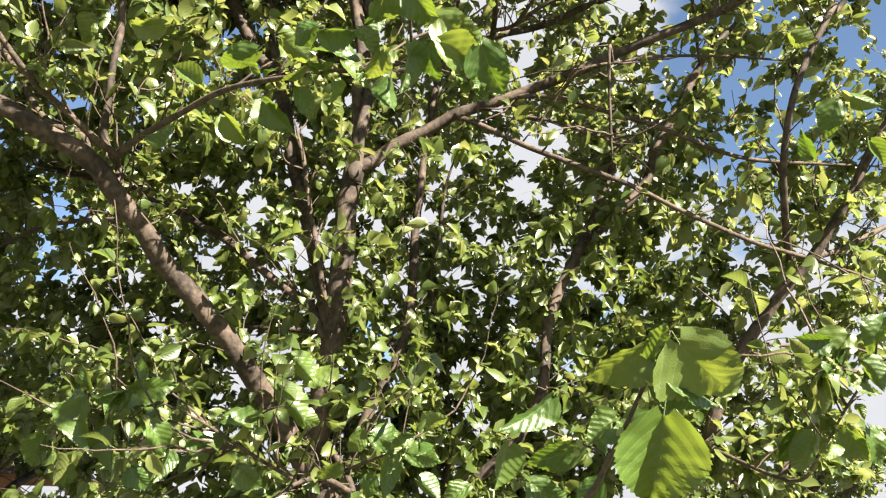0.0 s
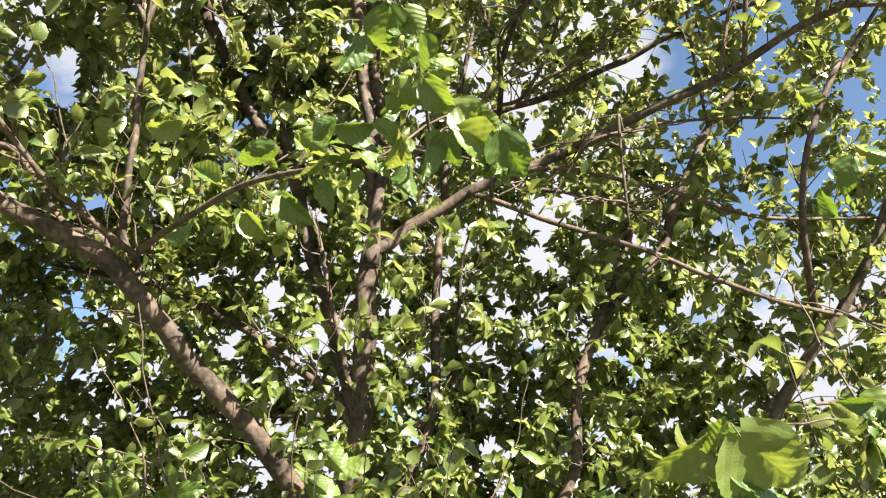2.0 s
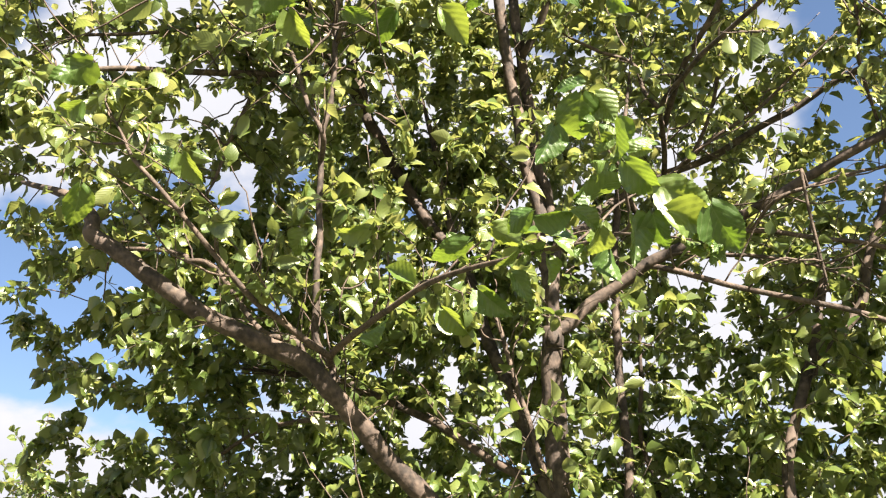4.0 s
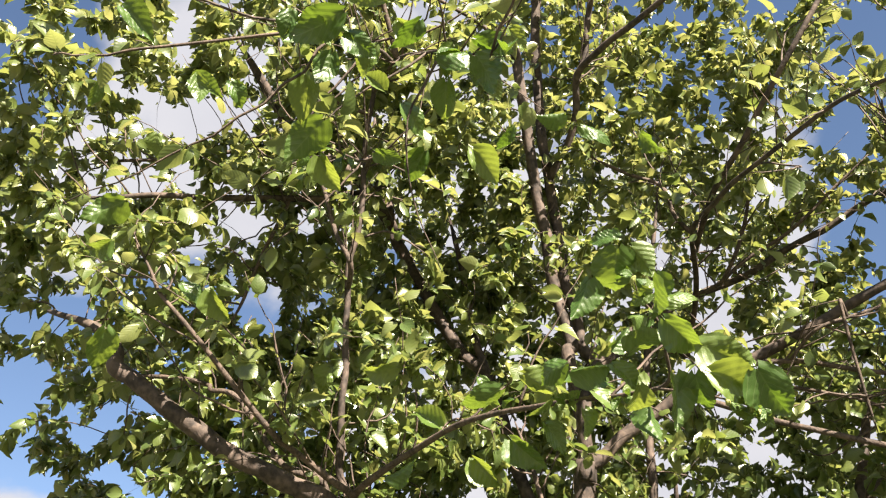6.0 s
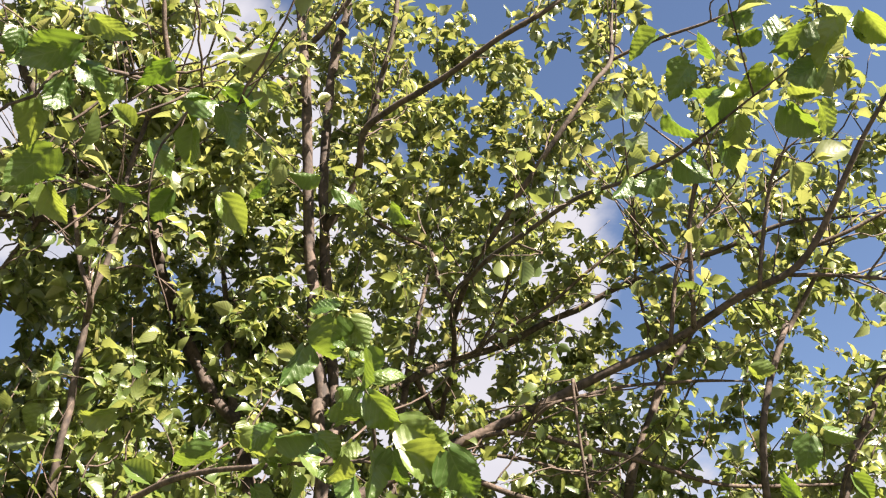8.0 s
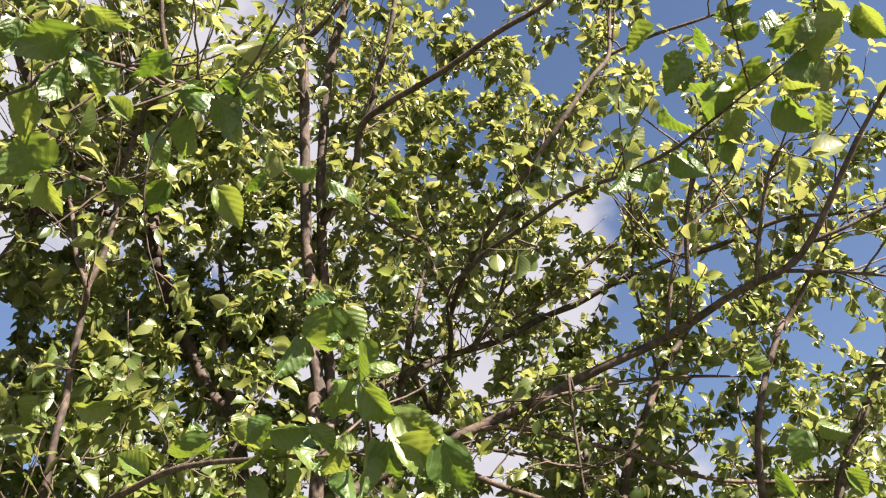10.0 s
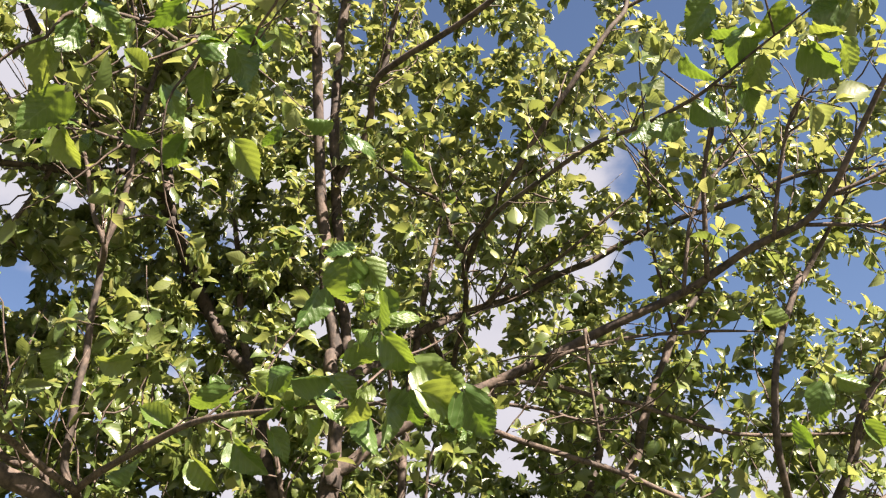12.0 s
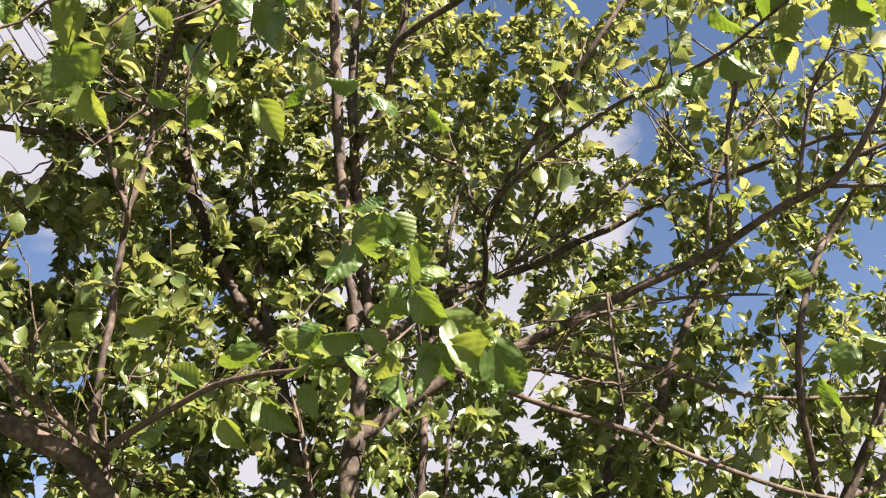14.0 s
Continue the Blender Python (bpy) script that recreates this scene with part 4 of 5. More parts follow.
# shoots straight from the boughs
for key, b in BOUGHS.items():
    if key == "trunk" or key.startswith("shoot_near"):
        continue
    step = 0.0
    for q, rad, nxt in zip(b.path, b.radii, b.path[1:]):
        step += (nxt - q).length
        if step > 0.11:
            step = 0.0
            way = (nxt - q).normalized()
            side = way.orthogonal().normalized()
            side.rotate(Matrix.Rotation(rng.uniform(0, 6.28), 3, way))
            goal = q + (side + way * 0.6 + Vector((0, 0, 0.35))).normalized() * rng.uniform(0.12, 0.42)
            if open_at(goal) or ((goal - VIEWPOINT).length < (q - VIEWPOINT).length - 0.06 and rng.random() < 0.75):
                continue
            path = spline([q, q.lerp(goal, 0.5) + Vector((0, 0, 0.02)), goal], 3)
            wood.add(path, 0.004, 0.002, 3)
            shoot_leaves(path, rng.randint(7, 12), 0.074, add_small, rng)

# leafy sprigs out over the sunny side of the thick wood, which they dapple with shade
for key in ("trunk", "leader", "limb_left", "branch_right", "branch_center_right"):
    b = BOUGHS[key]
    for k in range(3, len(b.path) - 1, 3):
        goal = b.path[k] + SUN_WAY * rng.uniform(0.25, 0.9) + Vector((rng.gauss(0, 0.07), rng.gauss(0, 0.07), rng.gauss(0, 0.07)))
        if b.path[k].z > 1.8 and not open_at(goal):
            shoot_leaves(join_shoot(goal, wood, rng), rng.randint(7, 12), 0.07, add_small, rng)

# shoots that fill the crown: the round of it, its low skirt and the two upper shoulders
def fill(centre, half, count, least):
    made = 0
    while made < count:
        q = Vector((rng.uniform(-1, 1), rng.uniform(-1, 1), rng.uniform(-1, 1)))
        if q.length > 1 or (q.length < 0.62 and rng.random() < 0.45):
            continue
        q = Vector(a * b for a, b in zip(q, half)) + Vector(centre)
        near = (q - VIEWPOINT).length
        if q.z < 1.5 or near < least or (near < 4.3 and rng.random() < 0.72) or open_at(q):
            continue
        made += 1
        goals.append(q)


goals = []
fill((-1.1, 4.9, 4.4), (3.1, 1.5, 3.1), 1230, 3.2)
fill((1.2, 5.2, 3.3), (1.4, 0.9, 1.9), 75, 3.6)
fill((-1.1, 6.6, 4.6), (3.5, 0.9, 3.8), 880, 4.5)
fill((-2.4, 5.0, 3.6), (1.3, 1.0, 1.6), 160, 4.0)
fill((-0.7, 5.3, 2.2), (3.2, 1.1, 1.0), 380, 3.9)
fill((-2.6, 3.8, 5.2), (1.6, 1.2, 1.9), 330, 3.0)
fill((-2.7, 2.9, 5.5), (0.9, 0.8, 1.0), 130, 3.0)
fill((-1.6, 3.2, 5.8), (0.8, 0.6, 0.9), 110, 3.2)
fill((2.1, 4.6, 5.7), (1.2, 0.9, 1.2), 75, 3.6)
fill((2.6, 3.9, 5.9), (0.8, 0.8, 0.9), 36, 3.6)
fill((2.4, 4.7, 4.1), (1.0, 0.8, 1.0), 30, 3.6)
fill((0.75, 4.8, 6.6), (1.1, 0.8, 1.1), 140, 3.6)
fill((-0.1, 4.5, 7.2), (1.1, 0.7, 1.0), 110, 3.6)
# further patches, placed to fit the camera's view where gaps showed in the crown
fill((2.3, 5.3, 4.4), (1.2, 0.6, 1.0), 45, 4.2)
fill((2.1, 4.6, 5.4), (1.1, 0.6, 0.9), 35, 4.0)
fill((2.4, 5.9, 3.5), (1.3, 0.7, 0.9), 60, 4.2)
fill((-1.5, 4.9, 3.9), (1.5, 0.5, 0.5), 120, 4.0)
fill((-2.4, 4.2, 4.3), (0.9, 0.5, 0.5), 70, 4.0)
fill((1.3, 6.3, 2.9), (1.0, 0.5, 0.6), 70, 4.2)
fill((-1.2, 3.4, 5.7), (0.8, 0.5, 0.6), 50, 4.0)
fill((2.7, 4.9, 4.6), (0.6, 0.8, 0.9), 45, 4.2)
fill((1.9, 5.0, 2.7), (0.8, 0.6, 0.8), 55, 4.2)
fill((-0.3, 6.3, 3.5), (2.4, 0.6, 1.7), 210, 4.5)
fill((1.4, 5.4, 3.5), (0.9, 0.5, 0.9), 60, 4.3)
fill((-1.45, 4.8, 4.95), (0.4, 0.4, 0.45), 42, 4.2)
fill((-0.9, 5.1, 5.0), (0.5, 0.4, 0.6), 38, 4.2)
fill((1.3, 3.7, 6.4), (0.6, 0.5, 0.5), 28, 3.6)
fill((-0.35, 5.7, 2.9), (0.55, 0.4, 0.9), 60, 4.6)
fill((-1.05, 3.95, 5.65), (0.45, 0.4, 0.4), 42, 3.6)
fill((-0.6, 4.6, 5.3), (0.4, 0.4, 0.35), 22, 3.6)
fill((-0.8, 5.9, 1.95), (2.2, 0.6, 0.5), 110, 4.5)
goals.sort(key=lambda q: float(np.linalg.norm(node_at - np.array(q), axis=1).min()))
for q in goals:
    path = join_shoot(q, wood, rng)
    shoot_leaves(path, rng.randint(19, 31), 0.067, add_small, rng)
# long bare whips, leafy only towards their tips
bough_keys = [key for key in BOUGHS if key != "trunk" and not key.startswith("shoot_near")]
for k in range(330):
    b = BOUGHS[rng.choice(bough_keys)]
    i = rng.randrange(len(b.path) - 1)
    q = b.path[i]
    way = (b.path[i + 1] - q).normalized()
    side = way.orthogonal().normalized()
    side.rotate(Matrix.Rotation(rng.uniform(0, 6.28), 3, way))
    span = rng.uniform(0.45, 1.1)
    goal = q + (side * 0.9 + way * 0.7 + Vector((0, 0.05, 0.75))).normalized() * span
    if open_at(goal, 0.5) or (goal - VIEWPOINT).length < 3.0:
        continue
    bend = Vector((rng.gauss(0, 0.09), rng.gauss(0, 0.09), rng.gauss(-0.02, 0.08))) * span
    path = crook(spline([q, q.lerp(goal, 0.33) + bend, q.lerp(goal, 0.66) + bend * 0.8, goal], 4), 0.02)
    wood.add(path, 0.0058, 0.0018)
    shoot_leaves(path[3:], rng.randint(7, 12), 0.072, add_small, rng)
mesh_part("brushwood", wood.v, wood.f, TWIG, tree).update_tag()
tagged(tree.children[-1], "many thin brown leafy shoots", kind="stuff")
leaves.link("foliage", LEAF, tree, "dense bright green serrated mulberry leaves")
upper_leaves.link("foliage", LEAF_UPPER, tree, "yellow-green leaves of the upper crown")

# ---- the large leaves of the shoots that hang nearest ----
LARGE_MESHES = []
for verts, faces, uvs in LARGE:
    me = bpy.data.meshes.new("leaf")
    me.from_pydata(verts.tolist(), [], faces)
    layer = me.uv_layers.new(name="leaf")
    loops = np.empty(len(me.loops), dtype=np.int32)
    me.loops.foreach_get("vertex_index", loops)
    layer.data.foreach_set("uv", uvs.astype(np.float32)[loops].ravel())
    me.polygons.foreach_set("use_smooth", np.ones(len(me.polygons), dtype=bool))
    me.materials.append(LEAF_PART)
    LARGE_MESHES.append(me)
leaf_count = 0


def leaf_object(m, shape=None):
    global leaf_count
    ob = new("leaf", LARGE_MESHES[leaf_count % len(LARGE_MESHES) if shape is None else shape])
    leaf_count += 1
    ob.parent = tree
    ob.matrix_parent_inverse = tree.matrix_basis.inverted()
    ob.matrix_basis = m
    return ob


def near_leaf(base, tip, turn, wide, shape=None):
    """A single leaf from its base to its tip, placed to fit the camera's view; turn: degrees about its midrib, 0 with
    the blade's face to the camera's place; shape: one of the leaf forms.
    """
    base, tip = Vector(base), Vector(tip)
    way = tip - base
    face = (VIEWPOINT - base).normalized()
    face = (face - way.normalized() * face.dot(way.normalized())).normalized()
    face.rotate(Matrix.Rotation(radians(turn), 3, way.normalized()))
    leaf_object(leaf_pose(base, way, face, way.length * 1.03, wide * (0.84 if shape is None else 1.0)), shape)


near_leaf((0.398, 1.420, 1.946), (0.486, 1.458, 1.846), 30, 1.2, 6)
near_leaf((0.356, 1.447, 1.954), (0.259, 1.476, 1.877), -40, 0.85, 1)
near_leaf((0.362, 1.449, 1.920), (0.358, 1.410, 1.984), 215, 0.75)
near_leaf((0.391, 1.478, 1.927), (0.454, 1.508, 1.839), 70, 1)
near_leaf((0.365, 1.430, 1.826), (0.343, 1.489, 1.682), -10, 1.15, 3)
near_leaf((0.390, 1.492, 1.831), (0.440, 1.539, 1.713), 45, 1)
near_leaf((0.373, 1.559, 1.852), (0.305, 1.573, 1.784), 220, 1)
near_leaf((0.214, 1.700, 1.903), (0.148, 1.735, 1.830), 205, 1)
near_leaf((0.267, 1.682, 1.807), (0.165, 1.698, 1.767), -30, 1)
near_leaf((0.322, 1.613, 1.850), (0.263, 1.612, 1.819), 35, 1)
near_leaf((0.306, 1.634, 1.791), (0.294, 1.632, 1.853), -50, 1)
near_leaf((0.130, 1.733, 1.814), (0.115, 1.774, 1.741), 200, 1)
near_leaf((0.291, 1.652, 1.742), (0.239, 1.677, 1.693), 20, 1)
near_leaf((0.058, 1.966, 1.757), (-0.004, 1.967, 1.721), 20, 1)
near_leaf((0.175, 1.757, 1.745), (0.241, 1.765, 1.698), 30, 1)
near_leaf((-0.190, 2.027, 3.381), (-0.211, 2.124, 3.281), 0, 1.2, 4)
near_leaf((-0.146, 2.067, 3.407), (-0.089, 2.110, 3.332), 210, 1)
near_leaf((-0.284, 2.078, 3.325), (-0.332, 2.138, 3.232), 210, 1)
near_leaf((-0.180, 2.008, 3.405), (-0.256, 1.996, 3.428), 50, 1)
near_leaf((-0.107, 2.037, 3.278), (-0.101, 2.119, 3.187), -60, 1)
near_leaf((-0.098, 2.081, 3.220), (-0.009, 2.060, 3.230), -35, 1)
near_leaf((-0.099, 2.071, 3.152), (-0.019, 2.139, 3.059), 20, 1)
near_leaf((-0.017, 2.117, 3.083), (0.104, 2.147, 3.003), 20, 1)
near_leaf((-0.006, 2.119, 2.998), (0.121, 2.153, 2.922), -15, 1)
near_leaf((0.110, 2.117, 2.989), (0.164, 2.214, 2.872), 20, 1)
near_leaf((-0.099, 2.167, 3.027), (-0.090, 2.236, 2.907), 215, 0.8)
near_leaf((-0.205, 2.212, 3.143), (-0.119, 2.148, 3.195), 210, 1)
near_leaf((-0.377, 2.281, 3.153), (-0.262, 2.291, 3.132), 45, 1)
near_leaf((-0.401, 2.317, 3.191), (-0.506, 2.346, 3.175), 30, 1)
near_leaf((-0.256, 2.233, 3.121), (-0.193, 2.263, 3.060), -30, 1)
near_leaf((-0.045, 2.166, 3.022), (-0.035, 2.242, 2.938), 35, 1)
near_leaf((-0.194, 2.272, 3.064), (-0.216, 2.341, 2.992), -25, 1)
near_leaf((-0.115, 2.110, 3.266), (-0.182, 2.126, 3.261), 40, 1)
near_leaf((-0.637, 2.690, 3.132), (-0.555, 2.716, 3.022), 25, 1)
near_leaf((-0.509, 2.632, 3.143), (-0.442, 2.676, 3.056), -25, 1)
near_leaf((-0.780, 2.751, 3.109), (-0.715, 2.789, 3.008), 30, 1)
near_leaf((-0.647, 2.585, 3.273), (-0.779, 2.627, 3.208), -20, 1)
near_leaf((-0.558, 2.571, 3.310), (-0.440, 2.597, 3.235), 205, 1)
near_leaf((-0.433, 2.539, 3.254), (-0.276, 2.527, 3.235), -40, 1)
near_leaf((-0.374, 2.575, 3.154), (-0.353, 2.595, 3.056), 210, 1)
near_leaf((-0.330, 2.512, 3.181), (-0.234, 2.528, 3.104), -30, 1)
near_leaf((-0.254, 2.466, 3.306), (-0.178, 2.453, 3.342), 30, 1)
near_leaf((-0.178, 2.499, 3.217), (-0.217, 2.547, 3.137), 210, 1)
near_leaf((-0.910, 2.800, 3.266), (-0.989, 2.756, 3.335), 25, 1)
near_leaf((-0.742, 2.746, 3.414), (-0.722, 2.776, 3.336), 160, 1)
near_leaf((-1.101, 2.895, 3.590), (-1.242, 2.891, 3.574), -30, 1)
near_leaf((-1.409, 2.968, 3.681), (-1.475, 2.994, 3.591), 30, 1)
near_leaf((-0.172, 2.444, 3.075), (-0.190, 2.474, 2.967), 150, 1)
near_leaf((-0.479, 2.605, 3.217), (-0.559, 2.632, 3.166), -40, 1)
near_leaf((-1.237, 3.223, 3.275), (-1.093, 3.210, 3.294), 140, 1)
near_leaf((-1.162, 3.188, 2.201), (-1.013, 3.187, 2.180), 40, 1)
near_leaf((-1.172, 3.188, 2.201), (-1.303, 3.188, 2.159), -40, 1)
near_leaf((-1.120, 3.177, 2.231), (-1.148, 3.170, 2.304), 210, 1)
near_leaf((-1.099, 3.224, 2.102), (-1.022, 3.256, 1.983), -20, 1)
near_leaf((-1.351, 3.245, 2.190), (-1.461, 3.282, 2.111), 240, 1)
near_leaf((-1.361, 3.252, 2.170), (-1.410, 3.324, 2.012), 125, 1)
near_leaf((-1.350, 3.287, 2.220), (-1.388, 3.246, 2.299), -30, 1)
near_leaf((-1.523, 3.346, 2.057), (-1.595, 3.383, 1.934), 15, 1)
near_leaf((-1.458, 3.369, 1.996), (-1.470, 3.422, 1.854), 20, 1)
near_leaf((-1.263, 3.339, 2.077), (-1.285, 3.392, 1.935), 150, 1)
near_leaf((-0.989, 3.448, 2.071), (-0.894, 3.501, 1.979), -10, 1)
near_leaf((-0.856, 3.425, 2.134), (-0.703, 3.455, 2.105), -40, 1)
near_leaf((-1.198, 3.391, 1.935), (-1.127, 3.402, 1.852), 25, 1)
near_leaf((-1.047, 3.369, 1.996), (-1.066, 3.398, 1.894), 210, 1)
near_leaf((-0.835, 3.596, 1.955), (-0.747, 3.648, 1.871), 30, 1)
near_leaf((-0.670, 3.734, 2.455), (-0.555, 3.751, 2.357), 195, 1)
near_leaf((-0.483, 3.751, 2.408), (-0.585, 3.800, 2.317), 215, 1)
near_leaf((-0.713, 3.686, 2.295), (-0.577, 3.710, 2.178), 200, 1)
near_leaf((-0.640, 3.719, 2.204), (-0.541, 3.731, 2.134), 30, 1)
near_leaf((-0.311, 3.339, 2.077), (-0.354, 3.376, 1.986), -20, 1)
near_leaf((-0.259, 3.245, 2.043), (-0.134, 3.264, 2.004), 205, 1)
near_leaf((-0.196, 3.274, 1.964), (-0.197, 3.329, 1.847), 195, 1)
near_leaf((-0.129, 3.165, 1.972), (-0.007, 3.161, 1.952), 210, 1)
near_leaf((-0.068, 3.137, 2.048), (0.013, 3.097, 2.103), 210, 1)
near_leaf((-0.422, 3.588, 1.977), (-0.514, 3.627, 1.891), -30, 1)
near_leaf((-0.089, 3.199, 1.876), (-0.007, 3.228, 1.820), 210, 1)
near_leaf((-0.268, 3.398, 1.915), (-0.332, 3.425, 1.833), 30, 1)
near_leaf((1.492, 2.805, 2.377), (1.413, 2.829, 2.266), 25, 1)
near_leaf((1.410, 2.921, 2.348), (1.307, 2.953, 2.235), 30, 1)
near_leaf((1.371, 2.955, 2.256), (1.268, 2.973, 2.180), 30, 1)
near_leaf((1.410, 2.962, 2.237), (1.490, 2.998, 2.145), 145, 1)
near_leaf((1.420, 2.857, 2.234), (1.491, 2.879, 2.162), 210, 1)
near_leaf((1.376, 3.088, 2.182), (1.338, 3.124, 2.107), 210, 1)
near_leaf((1.315, 3.238, 2.063), (1.260, 3.301, 1.947), -20, 1)
near_leaf((1.335, 3.144, 2.029), (1.298, 3.209, 1.877), -20, 1)
near_leaf((1.410, 3.036, 2.034), (1.476, 3.098, 1.906), 20, 1)
near_leaf((1.489, 3.036, 2.034), (1.534, 3.064, 1.903), -20, 1)
near_leaf((1.351, 2.928, 2.330), (1.252, 2.933, 2.311), -40, 1)
near_leaf((1.690, 3.262, 3.458), (1.634, 3.322, 3.327), 15, 1)
near_leaf((1.763, 3.254, 3.481), (1.867, 3.284, 3.443), 155, 1)
near_leaf((1.593, 3.345, 3.230), (1.516, 3.303, 3.317), -30, 1)
near_leaf((1.836, 3.321, 3.299), (1.895, 3.338, 3.200), -20, 1)
near_leaf((1.577, 3.334, 3.847), (1.683, 3.368, 3.781), 30, 1)
near_leaf((1.203, 1.352, 3.793), (1.135, 1.424, 3.699), 25, 1)
near_leaf((1.233, 1.360, 3.778), (1.310, 1.382, 3.754), -30, 1)
near_leaf((1.127, 1.362, 3.786), (1.059, 1.403, 3.724), -30, 1)
near_leaf((1.185, 1.459, 3.737), (1.082, 1.498, 3.697), 210, 1)
near_leaf((1.149, 1.633, 3.760), (1.231, 1.704, 3.677), 20, 1)
near_leaf((1.145, 1.564, 3.768), (1.199, 1.583, 3.714), 50, 1)
near_leaf((1.111, 1.602, 3.887), (1.023, 1.654, 3.827), -10, 1)
near_leaf((1.029, 1.668, 3.892), (0.945, 1.745, 3.831), 35, 1)
near_leaf((1.079, 1.754, 3.857), (1.040, 1.820, 3.780), -30, 1)
near_leaf((1.043, 1.832, 3.841), (1.074, 1.898, 3.755), -15, 1)
near_leaf((0.949, 1.986, 3.896), (1.029, 2.037, 3.824), 150, 1)
near_leaf((0.906, 2.058, 3.889), (0.798, 2.093, 3.850), 210, 1)
near_leaf((0.806, 2.097, 3.931), (0.758, 2.136, 3.852), 210, 1)
near_leaf((0.945, 1.737, 3.975), (1.031, 1.768, 3.926), 60, 1)
near_leaf((1.079, 1.499, 3.942), (0.995, 1.520, 3.922), -30, 1)
near_leaf((1.080, 1.455, 3.835), (1.136, 1.412, 3.901), 30, 1)
near_leaf((1.065, 1.470, 3.982), (0.978, 1.485, 3.955), -20, 1)
near_leaf((0.949, 1.694, 4.031), (0.869, 1.739, 3.956), 30, 1)
near_leaf((0.919, 1.896, 4.017), (0.964, 1.939, 3.927), 40, 1)
near_leaf((1.020, 1.682, 4.039), (0.964, 1.627, 4.085), -30, 1)
near_leaf((0.879, 1.705, 4.188), (0.788, 1.746, 4.158), 40, 1)
near_leaf((1.197, 1.559, 3.688), (1.237, 1.602, 3.618), 220, 1)
near_leaf((1.279, 1.341, 3.799), (1.333, 1.397, 3.724), 20, 1)
near_leaf((-0.866, 1.510, 4.039), (-1.020, 1.554, 4.027), 190, 1)
near_leaf((-1.004, 1.461, 4.034), (-1.049, 1.500, 3.963), 20, 1)
near_leaf((-0.871, 1.582, 4.028), (-0.810, 1.633, 3.959), 10, 1)
near_leaf((-1.063, 1.714, 4.041), (-1.096, 1.783, 3.921), 5, 1)
near_leaf((-1.059, 1.879, 3.990), (-1.202, 1.956, 3.925), 190, 1)
near_leaf((-1.122, 2.024, 3.971), (-1.098, 2.115, 3.878), 25, 1)
near_leaf((-0.831, 1.502, 4.129), (-0.758, 1.533, 4.062), 30, 1)
near_leaf((-0.779, 1.831, 4.352), (-0.725, 1.868, 4.292), 30, 1)
near_leaf((-0.639, 1.814, 4.114), (-0.493, 1.808, 4.086), -40, 1)
near_leaf((-0.503, 1.761, 4.087), (-0.401, 1.808, 4.029), 215, 1)
near_leaf((-0.505, 1.759, 4.008), (-0.452, 1.835, 3.921), 215, 1)
near_leaf((-0.637, 1.904, 4.079), (-0.684, 1.995, 3.992), 15, 1)
near_leaf((-0.490, 1.826, 4.002), (-0.467, 1.874, 3.924), 5, 1)
near_leaf((-0.360, 1.801, 4.350), (-0.440, 1.847, 4.294), -15, 1)
near_leaf((-0.405, 1.883, 4.248), (-0.354, 1.940, 4.196), -15, 1)
near_leaf((-0.896, 2.043, 4.253), (-0.946, 1.984, 4.307), 25, 1)
near_leaf((-0.959, 1.681, 4.073), (-1.012, 1.738, 3.990), 200, 1)
near_leaf((-0.836, 1.745, 4.141), (-0.911, 1.801, 4.077), 25, 1)
near_leaf((-0.848, 2.149, 4.275), (-0.796, 2.230, 4.180), -15, 1)
near_leaf((-0.634, 2.345, 4.163), (-0.557, 2.419, 4.056), -10, 1)
near_leaf((-0.478, 2.378, 4.269), (-0.548, 2.439, 4.212), -25, 1)
near_leaf((-0.821, 2.335, 4.194), (-0.911, 2.402, 4.119), 15, 1)
near_leaf((-0.966, 2.176, 4.087), (-0.893, 2.216, 4.039), 30, 1)
near_leaf((-0.274, 2.288, 4.202), (-0.379, 2.294, 4.200), 230, 1)
near_leaf((-0.220, 2.393, 4.223), (-0.114, 2.407, 4.171), -40, 1)
near_leaf((-0.008, 2.429, 4.155), (0.052, 2.470, 4.073), 40, 1)
near_leaf((-1.959, 2.150, 4.061), (-2.108, 2.160, 4.013), 200, 1)
near_leaf((-2.039, 2.227, 3.946), (-2.143, 2.238, 3.892), -20, 1)
near_leaf((-1.842, 2.451, 3.851), (-1.761, 2.522, 3.794), -20, 1)
near_leaf((-1.739, 2.487, 3.820), (-1.714, 2.574, 3.718), 30, 1)
near_leaf((-2.004, 2.263, 3.573), (-2.059, 2.346, 3.446), -10, 1)
near_leaf((-1.701, 2.061, 4.554), (-1.592, 2.102, 4.494), -25, 1)
near_leaf((-1.633, 1.989, 4.494), (-1.632, 2.066, 4.418), 200, 1)
near_leaf((-1.509, 2.028, 4.463), (-1.483, 2.101, 4.392), -15, 1)
near_leaf((-1.880, 2.155, 4.400), (-1.912, 2.203, 4.327), 30, 1)
near_leaf((-1.926, 1.835, 4.813), (-1.820, 1.896, 4.725), -30, 1)
near_leaf((-2.073, 1.989, 4.586), (-2.119, 2.031, 4.495), -25, 1)
near_leaf((-0.063, 2.210, 3.303), (-0.010, 2.225, 3.266), 40, 1)
near_leaf((-0.678, 1.715, 4.184), (-0.759, 1.750, 4.103), -25, 1)
near_leaf((-0.593, 1.853, 4.183), (-0.640, 1.892, 4.096), 25, 1)


# leaves along the same shoots
def add_large(base, tip, normal, size):
    if leaf_count < 300 and not open_at(base, 0.3):
        leaf_object(leaf_pose(base, tip, normal, size, rng.uniform(0.75, 0.95)))


